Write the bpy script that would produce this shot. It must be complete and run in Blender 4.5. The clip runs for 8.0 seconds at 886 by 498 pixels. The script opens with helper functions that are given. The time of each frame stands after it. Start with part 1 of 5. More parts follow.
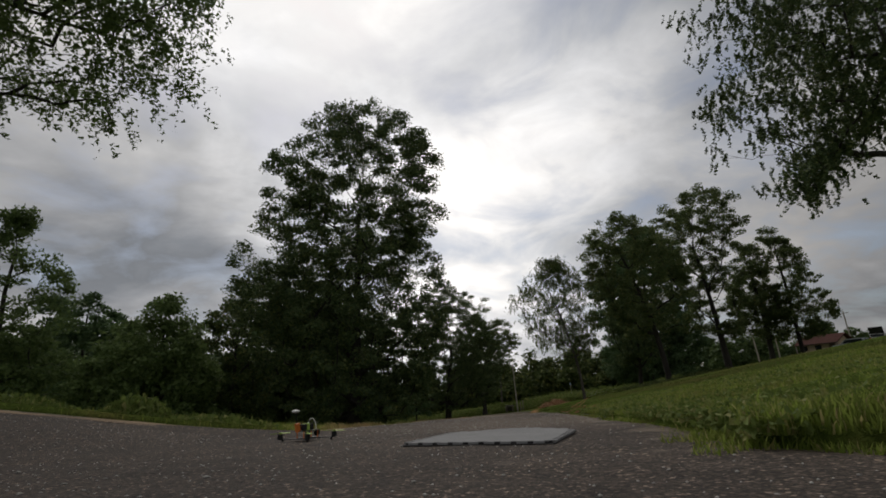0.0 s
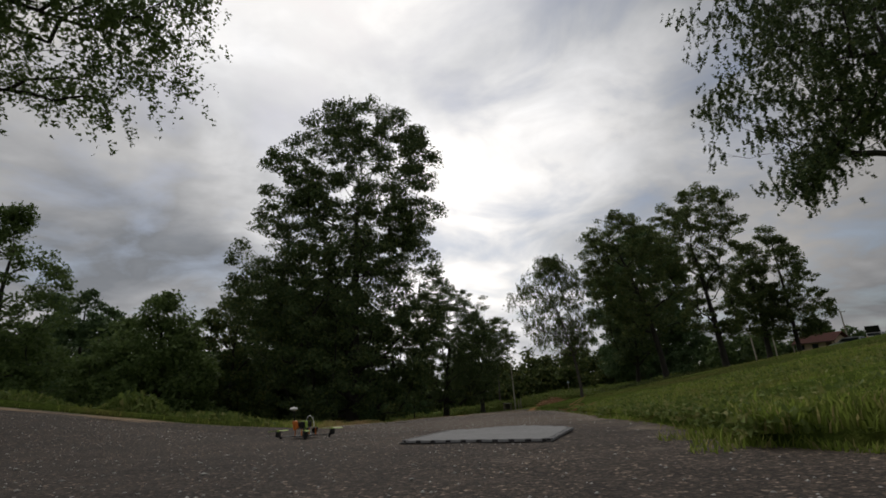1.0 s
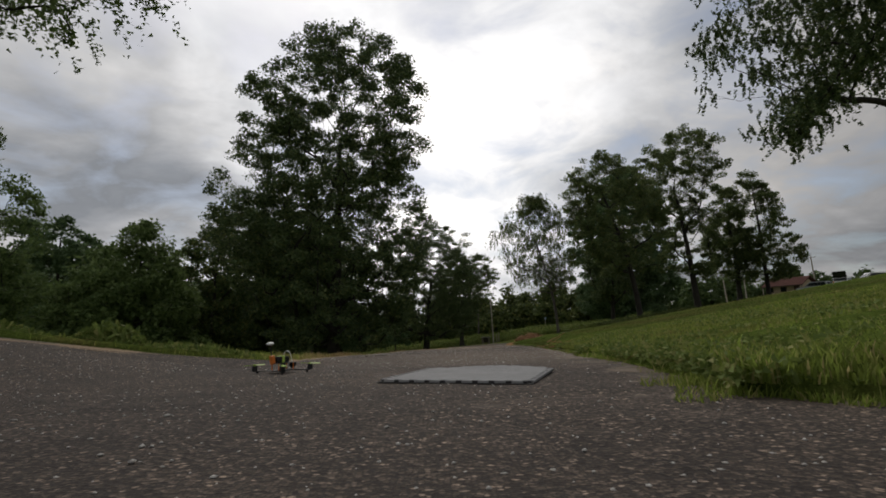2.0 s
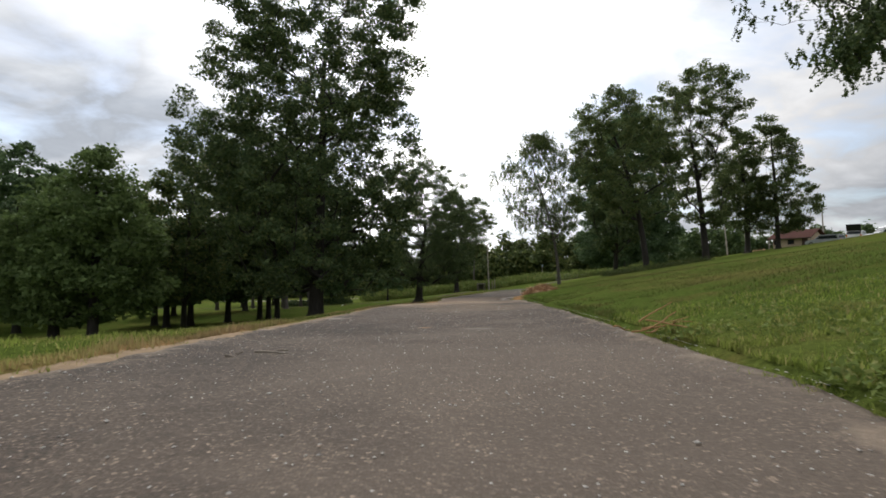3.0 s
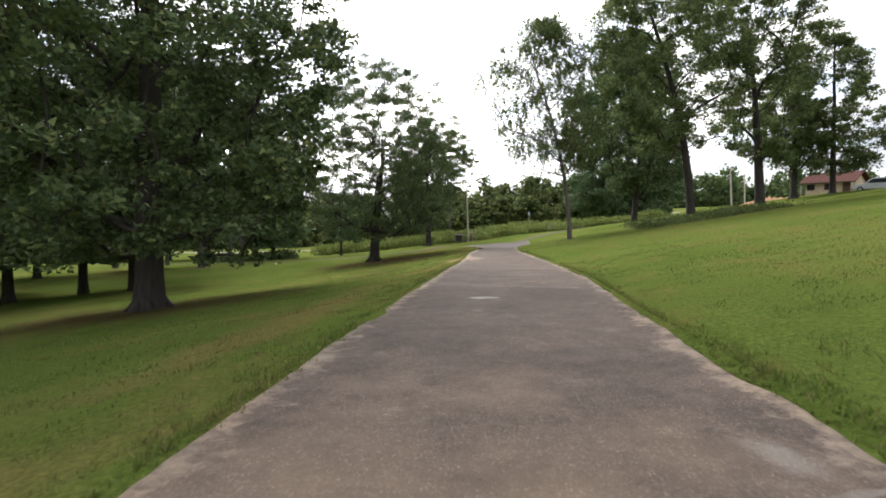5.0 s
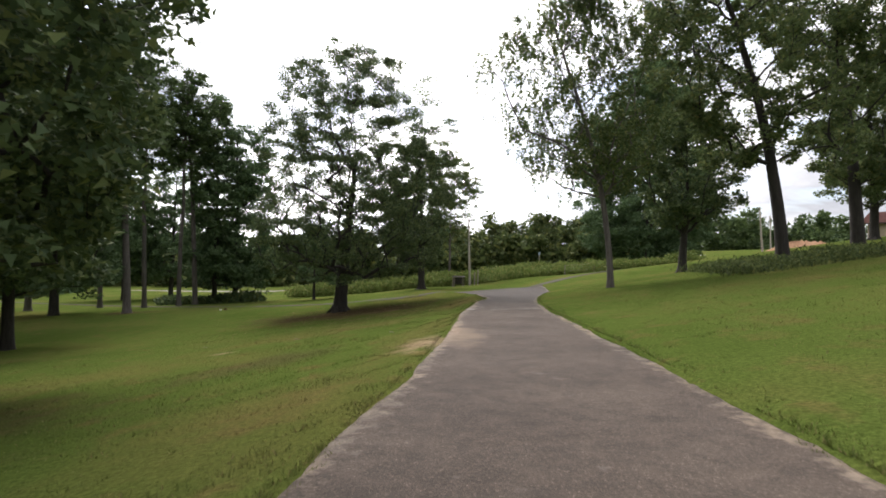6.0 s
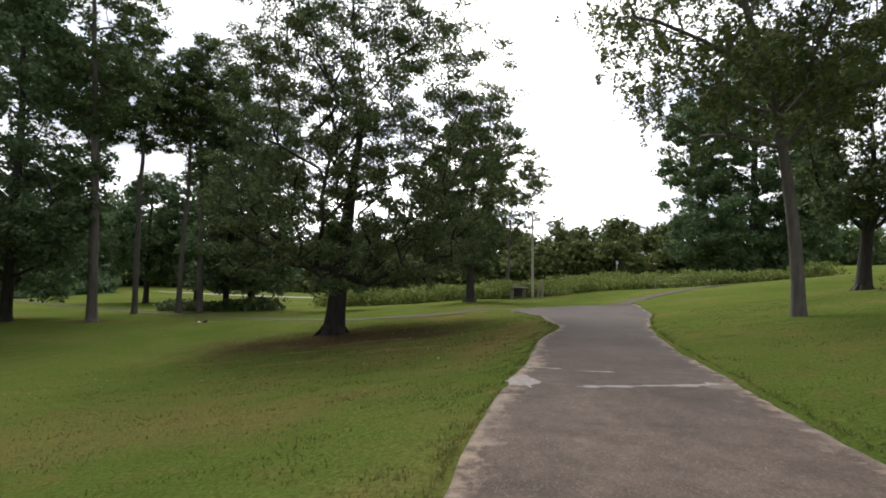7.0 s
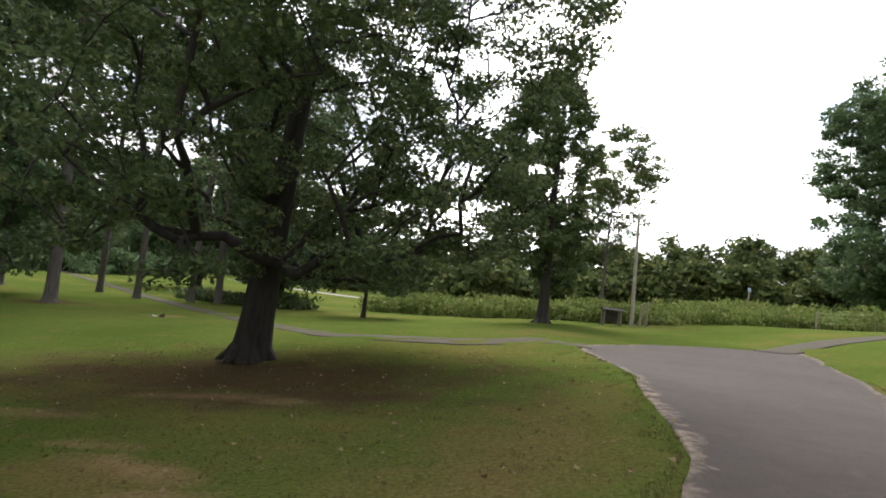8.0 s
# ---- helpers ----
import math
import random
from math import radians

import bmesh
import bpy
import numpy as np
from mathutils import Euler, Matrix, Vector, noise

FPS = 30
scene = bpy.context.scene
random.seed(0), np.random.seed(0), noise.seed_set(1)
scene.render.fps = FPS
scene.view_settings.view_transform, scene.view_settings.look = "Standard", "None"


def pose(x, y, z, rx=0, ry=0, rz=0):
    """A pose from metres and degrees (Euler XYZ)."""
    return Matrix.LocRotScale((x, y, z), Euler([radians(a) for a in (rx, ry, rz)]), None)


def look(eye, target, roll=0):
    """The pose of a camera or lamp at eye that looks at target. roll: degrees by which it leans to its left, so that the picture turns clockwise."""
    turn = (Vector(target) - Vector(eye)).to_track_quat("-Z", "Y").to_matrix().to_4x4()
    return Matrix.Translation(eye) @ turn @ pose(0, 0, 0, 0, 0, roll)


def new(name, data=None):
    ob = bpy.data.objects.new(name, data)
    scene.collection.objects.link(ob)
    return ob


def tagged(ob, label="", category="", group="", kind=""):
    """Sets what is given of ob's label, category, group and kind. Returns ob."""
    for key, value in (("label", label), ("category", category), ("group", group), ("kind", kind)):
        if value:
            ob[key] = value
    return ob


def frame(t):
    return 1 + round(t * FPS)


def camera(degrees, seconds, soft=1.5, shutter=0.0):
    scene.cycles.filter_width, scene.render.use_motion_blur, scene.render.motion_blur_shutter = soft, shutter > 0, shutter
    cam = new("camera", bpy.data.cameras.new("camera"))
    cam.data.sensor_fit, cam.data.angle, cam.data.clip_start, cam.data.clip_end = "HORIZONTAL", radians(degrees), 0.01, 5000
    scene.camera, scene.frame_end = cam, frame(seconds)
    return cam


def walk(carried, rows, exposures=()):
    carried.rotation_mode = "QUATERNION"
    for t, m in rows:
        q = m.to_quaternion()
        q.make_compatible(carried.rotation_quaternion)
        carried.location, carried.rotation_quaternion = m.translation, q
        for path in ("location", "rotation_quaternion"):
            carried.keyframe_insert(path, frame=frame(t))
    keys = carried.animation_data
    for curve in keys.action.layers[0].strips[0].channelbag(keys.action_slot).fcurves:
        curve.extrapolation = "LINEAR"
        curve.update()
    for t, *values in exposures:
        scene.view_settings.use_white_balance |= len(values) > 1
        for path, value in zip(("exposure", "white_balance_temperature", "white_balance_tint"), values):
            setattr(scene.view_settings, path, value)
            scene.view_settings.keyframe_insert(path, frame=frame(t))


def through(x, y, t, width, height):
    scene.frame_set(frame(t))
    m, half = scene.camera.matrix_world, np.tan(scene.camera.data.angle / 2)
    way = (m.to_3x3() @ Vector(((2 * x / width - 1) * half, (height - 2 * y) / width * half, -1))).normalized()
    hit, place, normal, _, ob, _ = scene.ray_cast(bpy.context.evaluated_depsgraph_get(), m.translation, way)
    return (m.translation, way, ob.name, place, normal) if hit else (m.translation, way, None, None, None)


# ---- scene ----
# ---------------------------------------------------------------- camera
cam = camera(81.2, 8.0, soft=1.75, shutter=0.04)
PATH = [
    (0, (2.337, 0.807, 0.166), (2.324, 2.729, 0.72), -2.7),
    (0.5, (2.337, 0.807, 0.166), (2.324, 2.729, 0.719), -2.8),
    (1, (2.337, 0.807, 0.166), (2.330, 2.731, 0.712), -2.6),
    (1.3, (2.336, 0.812, 0.164), (2.331, 2.74, 0.69), -2.2),
    (1.5, (2.334, 0.821, 0.158), (2.332, 2.78, 0.562), -0.9),
    (2, (2.338, 0.915, 0.192), (2.387, 2.891, 0.495), -1.4),
    (2.2, (2.377, 1.305, 0.228), (2.421, 3.291, 0.46), -0.3),
    (3.3, (2.544, 6.155, 0.282), (2.615, 8.152, 0.361), -0.3),
    (3.5, (2.568, 7.306, 0.309), (2.657, 9.303, 0.359), -0.9),
    (4, (2.686, 10.91, 0.711), (2.879, 12.89, 0.505), -1.4),
    (4.5, (3.363, 15.224, 0.594), (3.54, 17.2, 0.343), -1.0),
    (5, (3.998, 19.905, 0.394), (4.149, 21.897, 0.284), 0.3),
    (5.2, (4.358, 21.93, 0.397), (4.498, 23.925, 0.358), 0.5),
    (6.5, (6.378, 35.965, 0.143), (6.468, 37.963, 0.194), 2.8),
    (7, (7.093, 41.275, -0.029), (6.975, 43.271, 0.042), 2.7),
    (7.5, (7.871, 46.352, -0.169), (7.574, 48.326, -0.047), 4.7),
    (8, (8.564, 51.421, -0.314), (8.062, 53.355, -0.234), 7.3),
]
EXPOSURE = [(0, 0.5, 6700, 12), (1.5, 0.55, 6700, 12), (2, 0.77, 6700, 12), (2.2, 0.95, 6650, 13), (3.3, 2.0, 6500, 11), (4, 2.35, 6500, 16), (4.5, 2.68, 6500, 20),
            (5.2, 2.85, 6550, 14), (6.5, 2.2, 6500, 16), (7.3, 2.5, 6500, 15), (8, 2.75, 6500, 15)]
walk(cam, [(t, look(eye, target, roll)) for t, eye, target, roll in PATH], EXPOSURE)

# ---------------------------------------------------------------- sky and sun
SUN_WAY = Vector((-0.25, 0.64, 0.73)).normalized()
BRIGHT_WAY = Vector((-0.2, 0.84, 0.50)).normalized()  # where the cloud is thinnest
world = bpy.data.worlds.new("sky")
scene.world = world
world.use_nodes = True
wn, wl = world.node_tree.nodes, world.node_tree.links
wn.clear()


def wnode(kind, **values):
    n = wn.new(kind)
    for k, v in values.items():
        n.inputs[k].default_value = v
    return n


sky = wn.new("ShaderNodeTexSky")
sky.sky_type, sky.sun_disc = "NISHITA", False
sky.sun_elevation, sky.sun_rotation = math.asin(SUN_WAY.z), math.atan2(SUN_WAY.x, SUN_WAY.y)
blue = wnode("ShaderNodeVectorMath"); blue.operation = "SCALE"; blue.inputs["Scale"].default_value = 0.075
wl.new(sky.outputs[0], blue.inputs[0])
tc = wn.new("ShaderNodeTexCoord")
# clouds lie in a flat layer: the way up divides the way across
sep = wn.new("ShaderNodeSeparateXYZ"); wl.new(tc.outputs["Generated"], sep.inputs[0])
up = wn.new("ShaderNodeMath"); up.operation = "ADD"; up.inputs[1].default_value = 0.22; wl.new(sep.outputs[2], up.inputs[0])
flat = wn.new("ShaderNodeCombineXYZ")
for n in (0, 1):
    d = wn.new("ShaderNodeMath"); d.operation = "DIVIDE"
    wl.new(sep.outputs[n], d.inputs[0]); wl.new(up.outputs[0], d.inputs[1]); wl.new(d.outputs[0], flat.inputs[n])
big_cloud = wnode("ShaderNodeTexNoise", Scale=0.95, Detail=7.0, Roughness=0.5, Distortion=0.25)
drift = wn.new("ShaderNodeMapping"); drift.inputs["Location"].default_value = (3.7, 1.9, 0.0)
wl.new(flat.outputs[0], drift.inputs[0]); wl.new(drift.outputs[0], big_cloud.inputs["Vector"])
small_cloud = wnode("ShaderNodeTexNoise", Scale=3.2, Detail=8.0, Roughness=0.55, Distortion=0.4)
wl.new(drift.outputs[0], small_cloud.inputs["Vector"])
tone = wn.new("ShaderNodeValToRGB")
tone.color_ramp.elements[0].position, tone.color_ramp.elements[0].color = 0.32, (0.24, 0.262, 0.29, 1)
tone.color_ramp.elements[1].position, tone.color_ramp.elements[1].color = 0.66, (0.80, 0.795, 0.775, 1)
mid = tone.color_ramp.elements.new(0.48); mid.color = (0.53, 0.545, 0.56, 1)
wl.new(big_cloud.outputs[0], tone.inputs[0])
# thin cloud towards the sun lets more of it through
dot = wn.new("ShaderNodeVectorMath"); dot.operation = "DOT_PRODUCT"; dot.inputs[1].default_value = BRIGHT_WAY
wl.new(tc.outputs["Generated"], dot.inputs[0])
glow = wn.new("ShaderNodeMapRange"); glow.interpolation_type = "SMOOTHERSTEP"
for k, v in (("From Min", 0.60), ("From Max", 0.99), ("To Min", 0.40), ("To Max", 1.04)):
    glow.inputs[k].default_value = v
wl.new(dot.outputs["Value"], glow.inputs[0])
lit = wn.new("ShaderNodeVectorMath"); lit.operation = "SCALE"
wl.new(tone.outputs[0], lit.inputs[0]); wl.new(glow.outputs[0], lit.inputs["Scale"])
# heavy grey banks of cloud on both sides, torn at their rims
torn = wn.new("ShaderNodeVectorMath"); torn.operation = "MULTIPLY_ADD"
torn.inputs[1].default_value, torn.inputs[2].default_value = (0.42, 0.42, 0.42), (-0.21, -0.21, -0.21)
soft_cloud = wnode("ShaderNodeTexNoise", Scale=1.7, Detail=6.0, Roughness=0.55)
wl.new(tc.outputs["Generated"], soft_cloud.inputs["Vector"]); wl.new(soft_cloud.outputs["Color"], torn.inputs[0])
bent = wn.new("ShaderNodeVectorMath"); wl.new(tc.outputs["Generated"], bent.inputs[0]); wl.new(torn.outputs[0], bent.inputs[1])
# the last two banks, centred out of view, are added to dim the sides
for way, inner, outer, dark in (((-0.66, 0.66, 0.34), 0.985, 0.90, 0.58), ((0.72, 0.66, 0.20), 0.99, 0.88, 0.85), ((-0.97, 0.1, 0.2), 0.95, 0.80, 0.5), ((0.97, 0.1, 0.25), 0.95, 0.80, 0.5)):
    near = wn.new("ShaderNodeVectorMath"); near.operation = "DOT_PRODUCT"; near.inputs[1].default_value = Vector(way).normalized()
    wl.new(bent.outputs[0], near.inputs[0])
    shade = wn.new("ShaderNodeMapRange"); shade.interpolation_type = "SMOOTHSTEP"
    for k, v in (("From Min", outer), ("From Max", inner), ("To Min", 1.0), ("To Max", dark)):
        shade.inputs[k].default_value = v
    wl.new(near.outputs["Value"], shade.inputs[0])
    bank = wn.new("ShaderNodeVectorMath"); bank.operation = "SCALE"
    wl.new(lit.outputs[0], bank.inputs[0]); wl.new(shade.outputs[0], bank.inputs["Scale"])
    lit = bank
puffs = wn.new("ShaderNodeMapRange")
for k, v in (("From Min", 0.34), ("From Max", 0.66), ("To Min", 0.80), ("To Max", 1.14)):
    puffs.inputs[k].default_value = v
wl.new(small_cloud.outputs[0], puffs.inputs[0])
puffy = wn.new("ShaderNodeVectorMath"); puffy.operation = "SCALE"
wl.new(lit.outputs[0], puffy.inputs[0]); wl.new(puffs.outputs[0], puffy.inputs["Scale"])
lit = puffy
gaps = wn.new("ShaderNodeMapRange")
for k, v in (("From Min", 0.30), ("From Max", 0.52), ("To Min", 0.62), ("To Max", 1.0)):
    gaps.inputs[k].default_value = v
wl.new(small_cloud.outputs[0], gaps.inputs[0])
mixed = wn.new("ShaderNodeMix"); mixed.data_type = "RGBA"
wl.new(gaps.outputs[0], mixed.inputs[0]); wl.new(blue.outputs[0], mixed.inputs[6]); wl.new(lit.outputs[0], mixed.inputs[7])
back = wnode("ShaderNodeBackground", Strength=1.0)
wl.new(mixed.outputs[2], back.inputs[0])
wl.new(back.outputs[0], wn.new("ShaderNodeOutputWorld").inputs[0])

sun_data = bpy.data.lights.new("sun", "SUN")
sun_data.energy, sun_data.angle, sun_data.color = 0.75, radians(28), (1, 0.96, 0.9)
sun = new("sun", sun_data)
sun.matrix_basis = look(SUN_WAY * 100, (0, 0, 0))

# ---------------------------------------------------------------- materials


class Nodes:
    """A node material being built."""

    def __init__(self, name, rough=0.8, metal=0.0):
        self.mat = bpy.data.materials.new(name)
        self.mat.use_nodes = True
        self.n, self.l = self.mat.node_tree.nodes, self.mat.node_tree.links
        self.bsdf = self.n["Principled BSDF"]
        self.bsdf.inputs["Roughness"].default_value = rough
        self.bsdf.inputs["Metallic"].default_value = metal
        self.bsdf.inputs["Specular IOR Level"].default_value = 0.3
        self.place = self.n.new("ShaderNodeTexCoord").outputs["Object"]

    def noise(self, scale, detail=4.0, rough=0.55, out=0, stretch=None):
        t = self.n.new("ShaderNodeTexNoise")
        t.inputs["Scale"].default_value, t.inputs["Detail"].default_value, t.inputs["Roughness"].default_value = scale, detail, rough
        src = self.place
        if stretch:
            m = self.n.new("ShaderNodeMapping"); m.inputs["Scale"].default_value = stretch
            self.l.new(src, m.inputs[0]); src = m.outputs[0]
        self.l.new(src, t.inputs["Vector"])
        return t.outputs[out]

    def voronoi(self, scale, out="Distance"):
        t = self.n.new("ShaderNodeTexVoronoi"); t.inputs["Scale"].default_value = scale
        self.l.new(self.place, t.inputs["Vector"])
        return t.outputs[out]

    def ramp(self, fac, *stops):
        r = self.n.new("ShaderNodeValToRGB")
        e = r.color_ramp.elements
        for k, (p, c) in enumerate(stops):
            s = e[k] if k < 2 else e.new(p)
            s.position, s.color = p, (*c, 1) if len(c) == 3 else c
        self.l.new(fac, r.inputs[0])
        return r.outputs[0]

    def grey(self, fac, a, b, lo=0.0, hi=1.0):
        m = self.n.new("ShaderNodeMapRange")
        for k, v in (("From Min", a), ("From Max", b), ("To Min", lo), ("To Max", hi)):
            m.inputs[k].default_value = v
        self.l.new(fac, m.inputs[0])
        return m.outputs[0]

    def mix(self, fac, a, b, blend="MIX"):
        m = self.n.new("ShaderNodeMix"); m.data_type, m.blend_type = "RGBA", blend
        for v, k in ((fac, 0), (a, 6), (b, 7)):
            if isinstance(v, (int, float)):
                m.inputs[k].default_value = v
            elif isinstance(v, tuple):
                m.inputs[k].default_value = (*v, 1)
            else:
                self.l.new(v, m.inputs[k])
        return m.outputs[2]

    def stain(self, col, spots, colour, grain=1.6):
        """Soft uneven stains: x, y, half widths, turn in degrees and strength each."""
        wobble = self.grey(self.noise(grain, 6, 0.65), 0.3, 0.7, -0.45, 0.45)
        for x, y, rx, ry, turn, most in spots:
            mp = self.n.new("ShaderNodeMapping"); mp.vector_type = "TEXTURE"
            mp.inputs["Location"].default_value, mp.inputs["Rotation"].default_value = (x, y, 0), (0, 0, radians(turn))
            mp.inputs["Scale"].default_value = (rx, ry, 1e6)
            self.l.new(self.place, mp.inputs[0])
            ln = self.n.new("ShaderNodeVectorMath"); ln.operation = "LENGTH"; self.l.new(mp.outputs[0], ln.inputs[0])
            ad = self.n.new("ShaderNodeMath"); ad.operation = "ADD"
            self.l.new(ln.outputs["Value"], ad.inputs[0]); self.l.new(wobble, ad.inputs[1])
            col = self.mix(self.grey(ad.outputs[0], 0.4, 1.25, most, 0.0), col, colour)
        return col

    def island(self):
        return self.n.new("ShaderNodeNewGeometry").outputs["Random Per Island"]

    def each(self):
        return self.n.new("ShaderNodeObjectInfo").outputs["Random"]

    def bump(self, height, strength=0.4, distance=0.01):
        b = self.n.new("ShaderNodeBump")
        b.inputs["Strength"].default_value, b.inputs["Distance"].default_value = strength, distance
        self.l.new(height, b.inputs["Height"]); self.l.new(b.outputs[0], self.bsdf.inputs["Normal"])

    def done(self, colour):
        if isinstance(colour, tuple):
            self.bsdf.inputs["Base Color"].default_value = (*colour, 1)
        else:
            self.l.new(colour, self.bsdf.inputs["Base Color"])
        return self.mat


def mat_asphalt():
    m = Nodes("asphalt", 0.9)
    m.bsdf.inputs["Specular IOR Level"].default_value = 0.24
    base = m.ramp(m.noise(0.7, 6), (0.3, (0.070, 0.055, 0.044)), (0.7, (0.110, 0.088, 0.070)))
    base = m.mix(m.grey(m.noise(0.35, 5, 0.65), 0.5, 0.72, 0, 0.5), base, (0.135, 0.107, 0.084))
    # chips of stone in dark binder
    cell = m.voronoi(115, "Color")
    one = m.n.new("ShaderNodeSeparateColor"); m.l.new(cell, one.inputs[0])
    chips = m.ramp(one.outputs[0], (0.0, (0.25, 0.25, 0.25)), (0.5, (0.68, 0.66, 0.64)), (0.78, (1.25, 1.22, 1.18)), (0.93, (1.8, 1.75, 1.7)), (0.978, (3.8, 3.7, 3.55)))
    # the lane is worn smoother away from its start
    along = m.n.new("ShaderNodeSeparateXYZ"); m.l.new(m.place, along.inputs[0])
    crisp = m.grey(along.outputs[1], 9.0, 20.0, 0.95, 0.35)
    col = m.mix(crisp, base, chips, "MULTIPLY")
    joint = m.n.new("ShaderNodeTexVoronoi"); joint.feature = "DISTANCE_TO_EDGE"; joint.inputs["Scale"].default_value = 115
    m.l.new(m.place, joint.inputs["Vector"])
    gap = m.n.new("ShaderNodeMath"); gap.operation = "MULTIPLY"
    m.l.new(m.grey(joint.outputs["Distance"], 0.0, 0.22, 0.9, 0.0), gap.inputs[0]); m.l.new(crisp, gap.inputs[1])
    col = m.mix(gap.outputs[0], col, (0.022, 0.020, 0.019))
    fine = m.noise(260, 3)
    col = m.mix(0.45, col, m.ramp(fine, (0.3, (0.45, 0.45, 0.45)), (0.7, (1.6, 1.6, 1.6))), "MULTIPLY")
    col = m.mix(0.6, col, m.ramp(m.noise(4.5, 5, 0.7), (0.32, (0.62, 0.62, 0.63)), (0.68, (1.35, 1.32, 1.28))), "MULTIPLY")
    col = m.mix(m.grey(m.noise(2.3, 4, 0.6), 0.66, 0.72, 0, 0.5), col, (0.17, 0.145, 0.12))
    # darker towards the far end
    col = m.mix(m.grey(along.outputs[1], 46.0, 54.0, 0.0, 0.65), col, (0.052, 0.045, 0.040))
    # grit and sand gather on the crumbled rims
    rim = m.n.new("ShaderNodeAttribute"); rim.attribute_name = "rim"
    off = m.n.new("ShaderNodeMath"); off.operation = "ADD"
    m.l.new(rim.outputs["Fac"], off.inputs[0]); m.l.new(m.grey(m.noise(4.2, 7, 0.72), 0.3, 0.7, -0.24, 0.24), off.inputs[1])
    col = m.mix(m.grey(off.outputs[0], -0.08, 0.15, 0.9, 0.0), col, m.ramp(m.noise(0.5, 4), (0.4, (0.21, 0.175, 0.14)), (0.62, (0.30, 0.23, 0.165))))
    # sand washed over the lane, soft at its edges
    col = m.stain(col, ((3.6, 18.6, 2.2, 4.0, 0, 0.3), (3.0, 16.2, 2.0, 1.5, 0, 0.55), (3.3, 17.1, 0.8, 0.6, 0, 0.6), (2.2, 15.2, 0.7, 1.6, 0, 0.4), (3.4, 18.9, 0.6, 1.3, 0, 0.25),
                        (6.6, 40.5, 0.5, 1.8, 0, 0.35), (3.4, 13.2, 1.0, 1.5, 0, 0.25)), (0.34, 0.25, 0.172))
    col = m.stain(col, ((5.1, 20.5, 0.26, 0.75, -18, 0.95), (4.74, 19.3, 0.25, 0.85, -15, 0.95), (4.46, 18.3, 0.22, 0.75, -8, 0.95), (4.46, 17.6, 0.30, 0.42, 20, 0.95), (4.8, 17.15, 0.40, 0.28, 25, 0.95)),
                  (0.27, 0.25, 0.225), 5.0)
    # a paler, browner tone over the lane's first stretch
    col = m.stain(col, ((3.0, 6.2, 1.6, 2.6, 0, 0.4), (2.6, 11.5, 1.2, 2.5, 0, 0.25)), (0.20, 0.160, 0.125), 1.2)
    col = m.stain(col, ((2.49, 8.77, 0.055, 0.065, 0, 0.75),), (0.42, 0.245, 0.12), 9.0)
    col = m.stain(col, ((2.93, 8.55, 0.13, 0.07, 0, 0.35), (1.47, 10.5, 0.12, 0.25, 0, 0.6), (5.45, 21.75, 0.1, 0.2, 0, 0.4)), (0.27, 0.25, 0.22), 6.0)
    dist = m.voronoi(115)
    m.bump(m.mix(0.5, dist, fine), 0.7, 0.012)
    return m.done(col)


# worn places in the lawn; earth under both oaks also holds their painted shade
EARTH_AND_SHADE = ((2.4, 60.0, 5.6, 2.9, 0, 0.9), (4.6, 58.3, 2.4, 0.8, 10, 0.6), (-4.8, 37.2, 5.5, 3.6, 0, 0.75), (-15.4, 70.8, 1.6, 1.3, 0, 0.8), (3.0, 40.5, 1.5, 1.0, 20, 0.5), (0.2, 18.4, 1.3, 0.8, 0, 0.6))
CLAY_WASH = ((5.28, 19.3, 0.21, 1.3, -17, 1.0), (4.88, 17.9, 0.16, 0.6, -12, 1.0), (6.05, 20.6, 0.5, 1.2, -23, 0.9), (2.68, 17.55, 0.13, 0.8, -10, 1.0), (2.16, 16.4, 0.11, 0.5, -35, 0.8),
             (1.35, 13.2, 0.12, 2.2, -6, 0.5), (0.95, 8.2, 0.16, 2.2, -4, 0.6), (-0.9, 9.6, 0.32, 0.22, 0, 0.8), (9.5, 20.5, 0.8, 0.3, 0, 0.8))
SANDY = ((5.95, 39.1, 0.45, 0.9, -12, 0.95), (0.95, 44.2, 0.3, 0.25, 0, 0.7))
DRY_TURF = ((1.9, 20.5, 0.8, 3.4, -12, 0.6), (0.7, 13.0, 0.6, 3.0, -6, 0.5), (5.9, 41.0, 0.6, 5.0, -12, 0.35), (8.0, 54.5, 0.9, 5.5, -13, 0.6), (2.4, 27.0, 0.7, 4.0, -12, 0.5),
            (4.2, 47.0, 2.2, 1.2, 10, 0.45), (9.0, 20.0, 2.0, 2.0, 0, 0.4), (5.2, 54.7, 0.9, 0.5, -15, 0.7), (3.0, 53.7, 1.4, 0.35, 0, 0.65), (6.1, 52.9, 0.5, 0.3, 0, 0.6), (0.2, 55.4, 1.2, 0.5, 0, 0.5), (1.9, 19.2, 0.6, 0.5, 0, 0.6), (6.8, 17.4, 0.3, 0.15, 0, 0.7), (9.8, 21.0, 0.5, 0.25, 0, 0.7), (7.0, 12.0, 1.3, 1.6, 0, 0.4))

TAN_TURF = ((5.3, 55.0, 0.8, 0.22, -15, 0.75), (6.0, 54.4, 0.45, 0.15, 10, 0.7), (4.2, 55.6, 0.6, 0.16, 0, 0.6), (3.4, 58.2, 1.1, 0.3, 5, 0.55), (4.8, 58.0, 0.5, 0.2, 0, 0.5), (2.2, 56.6, 0.9, 0.25, 0, 0.5),
            (-7.86, 69.93, 0.9, 0.7, 0, 0.45), (10.2, 56.5, 0.3, 0.5, -15, 0.5))


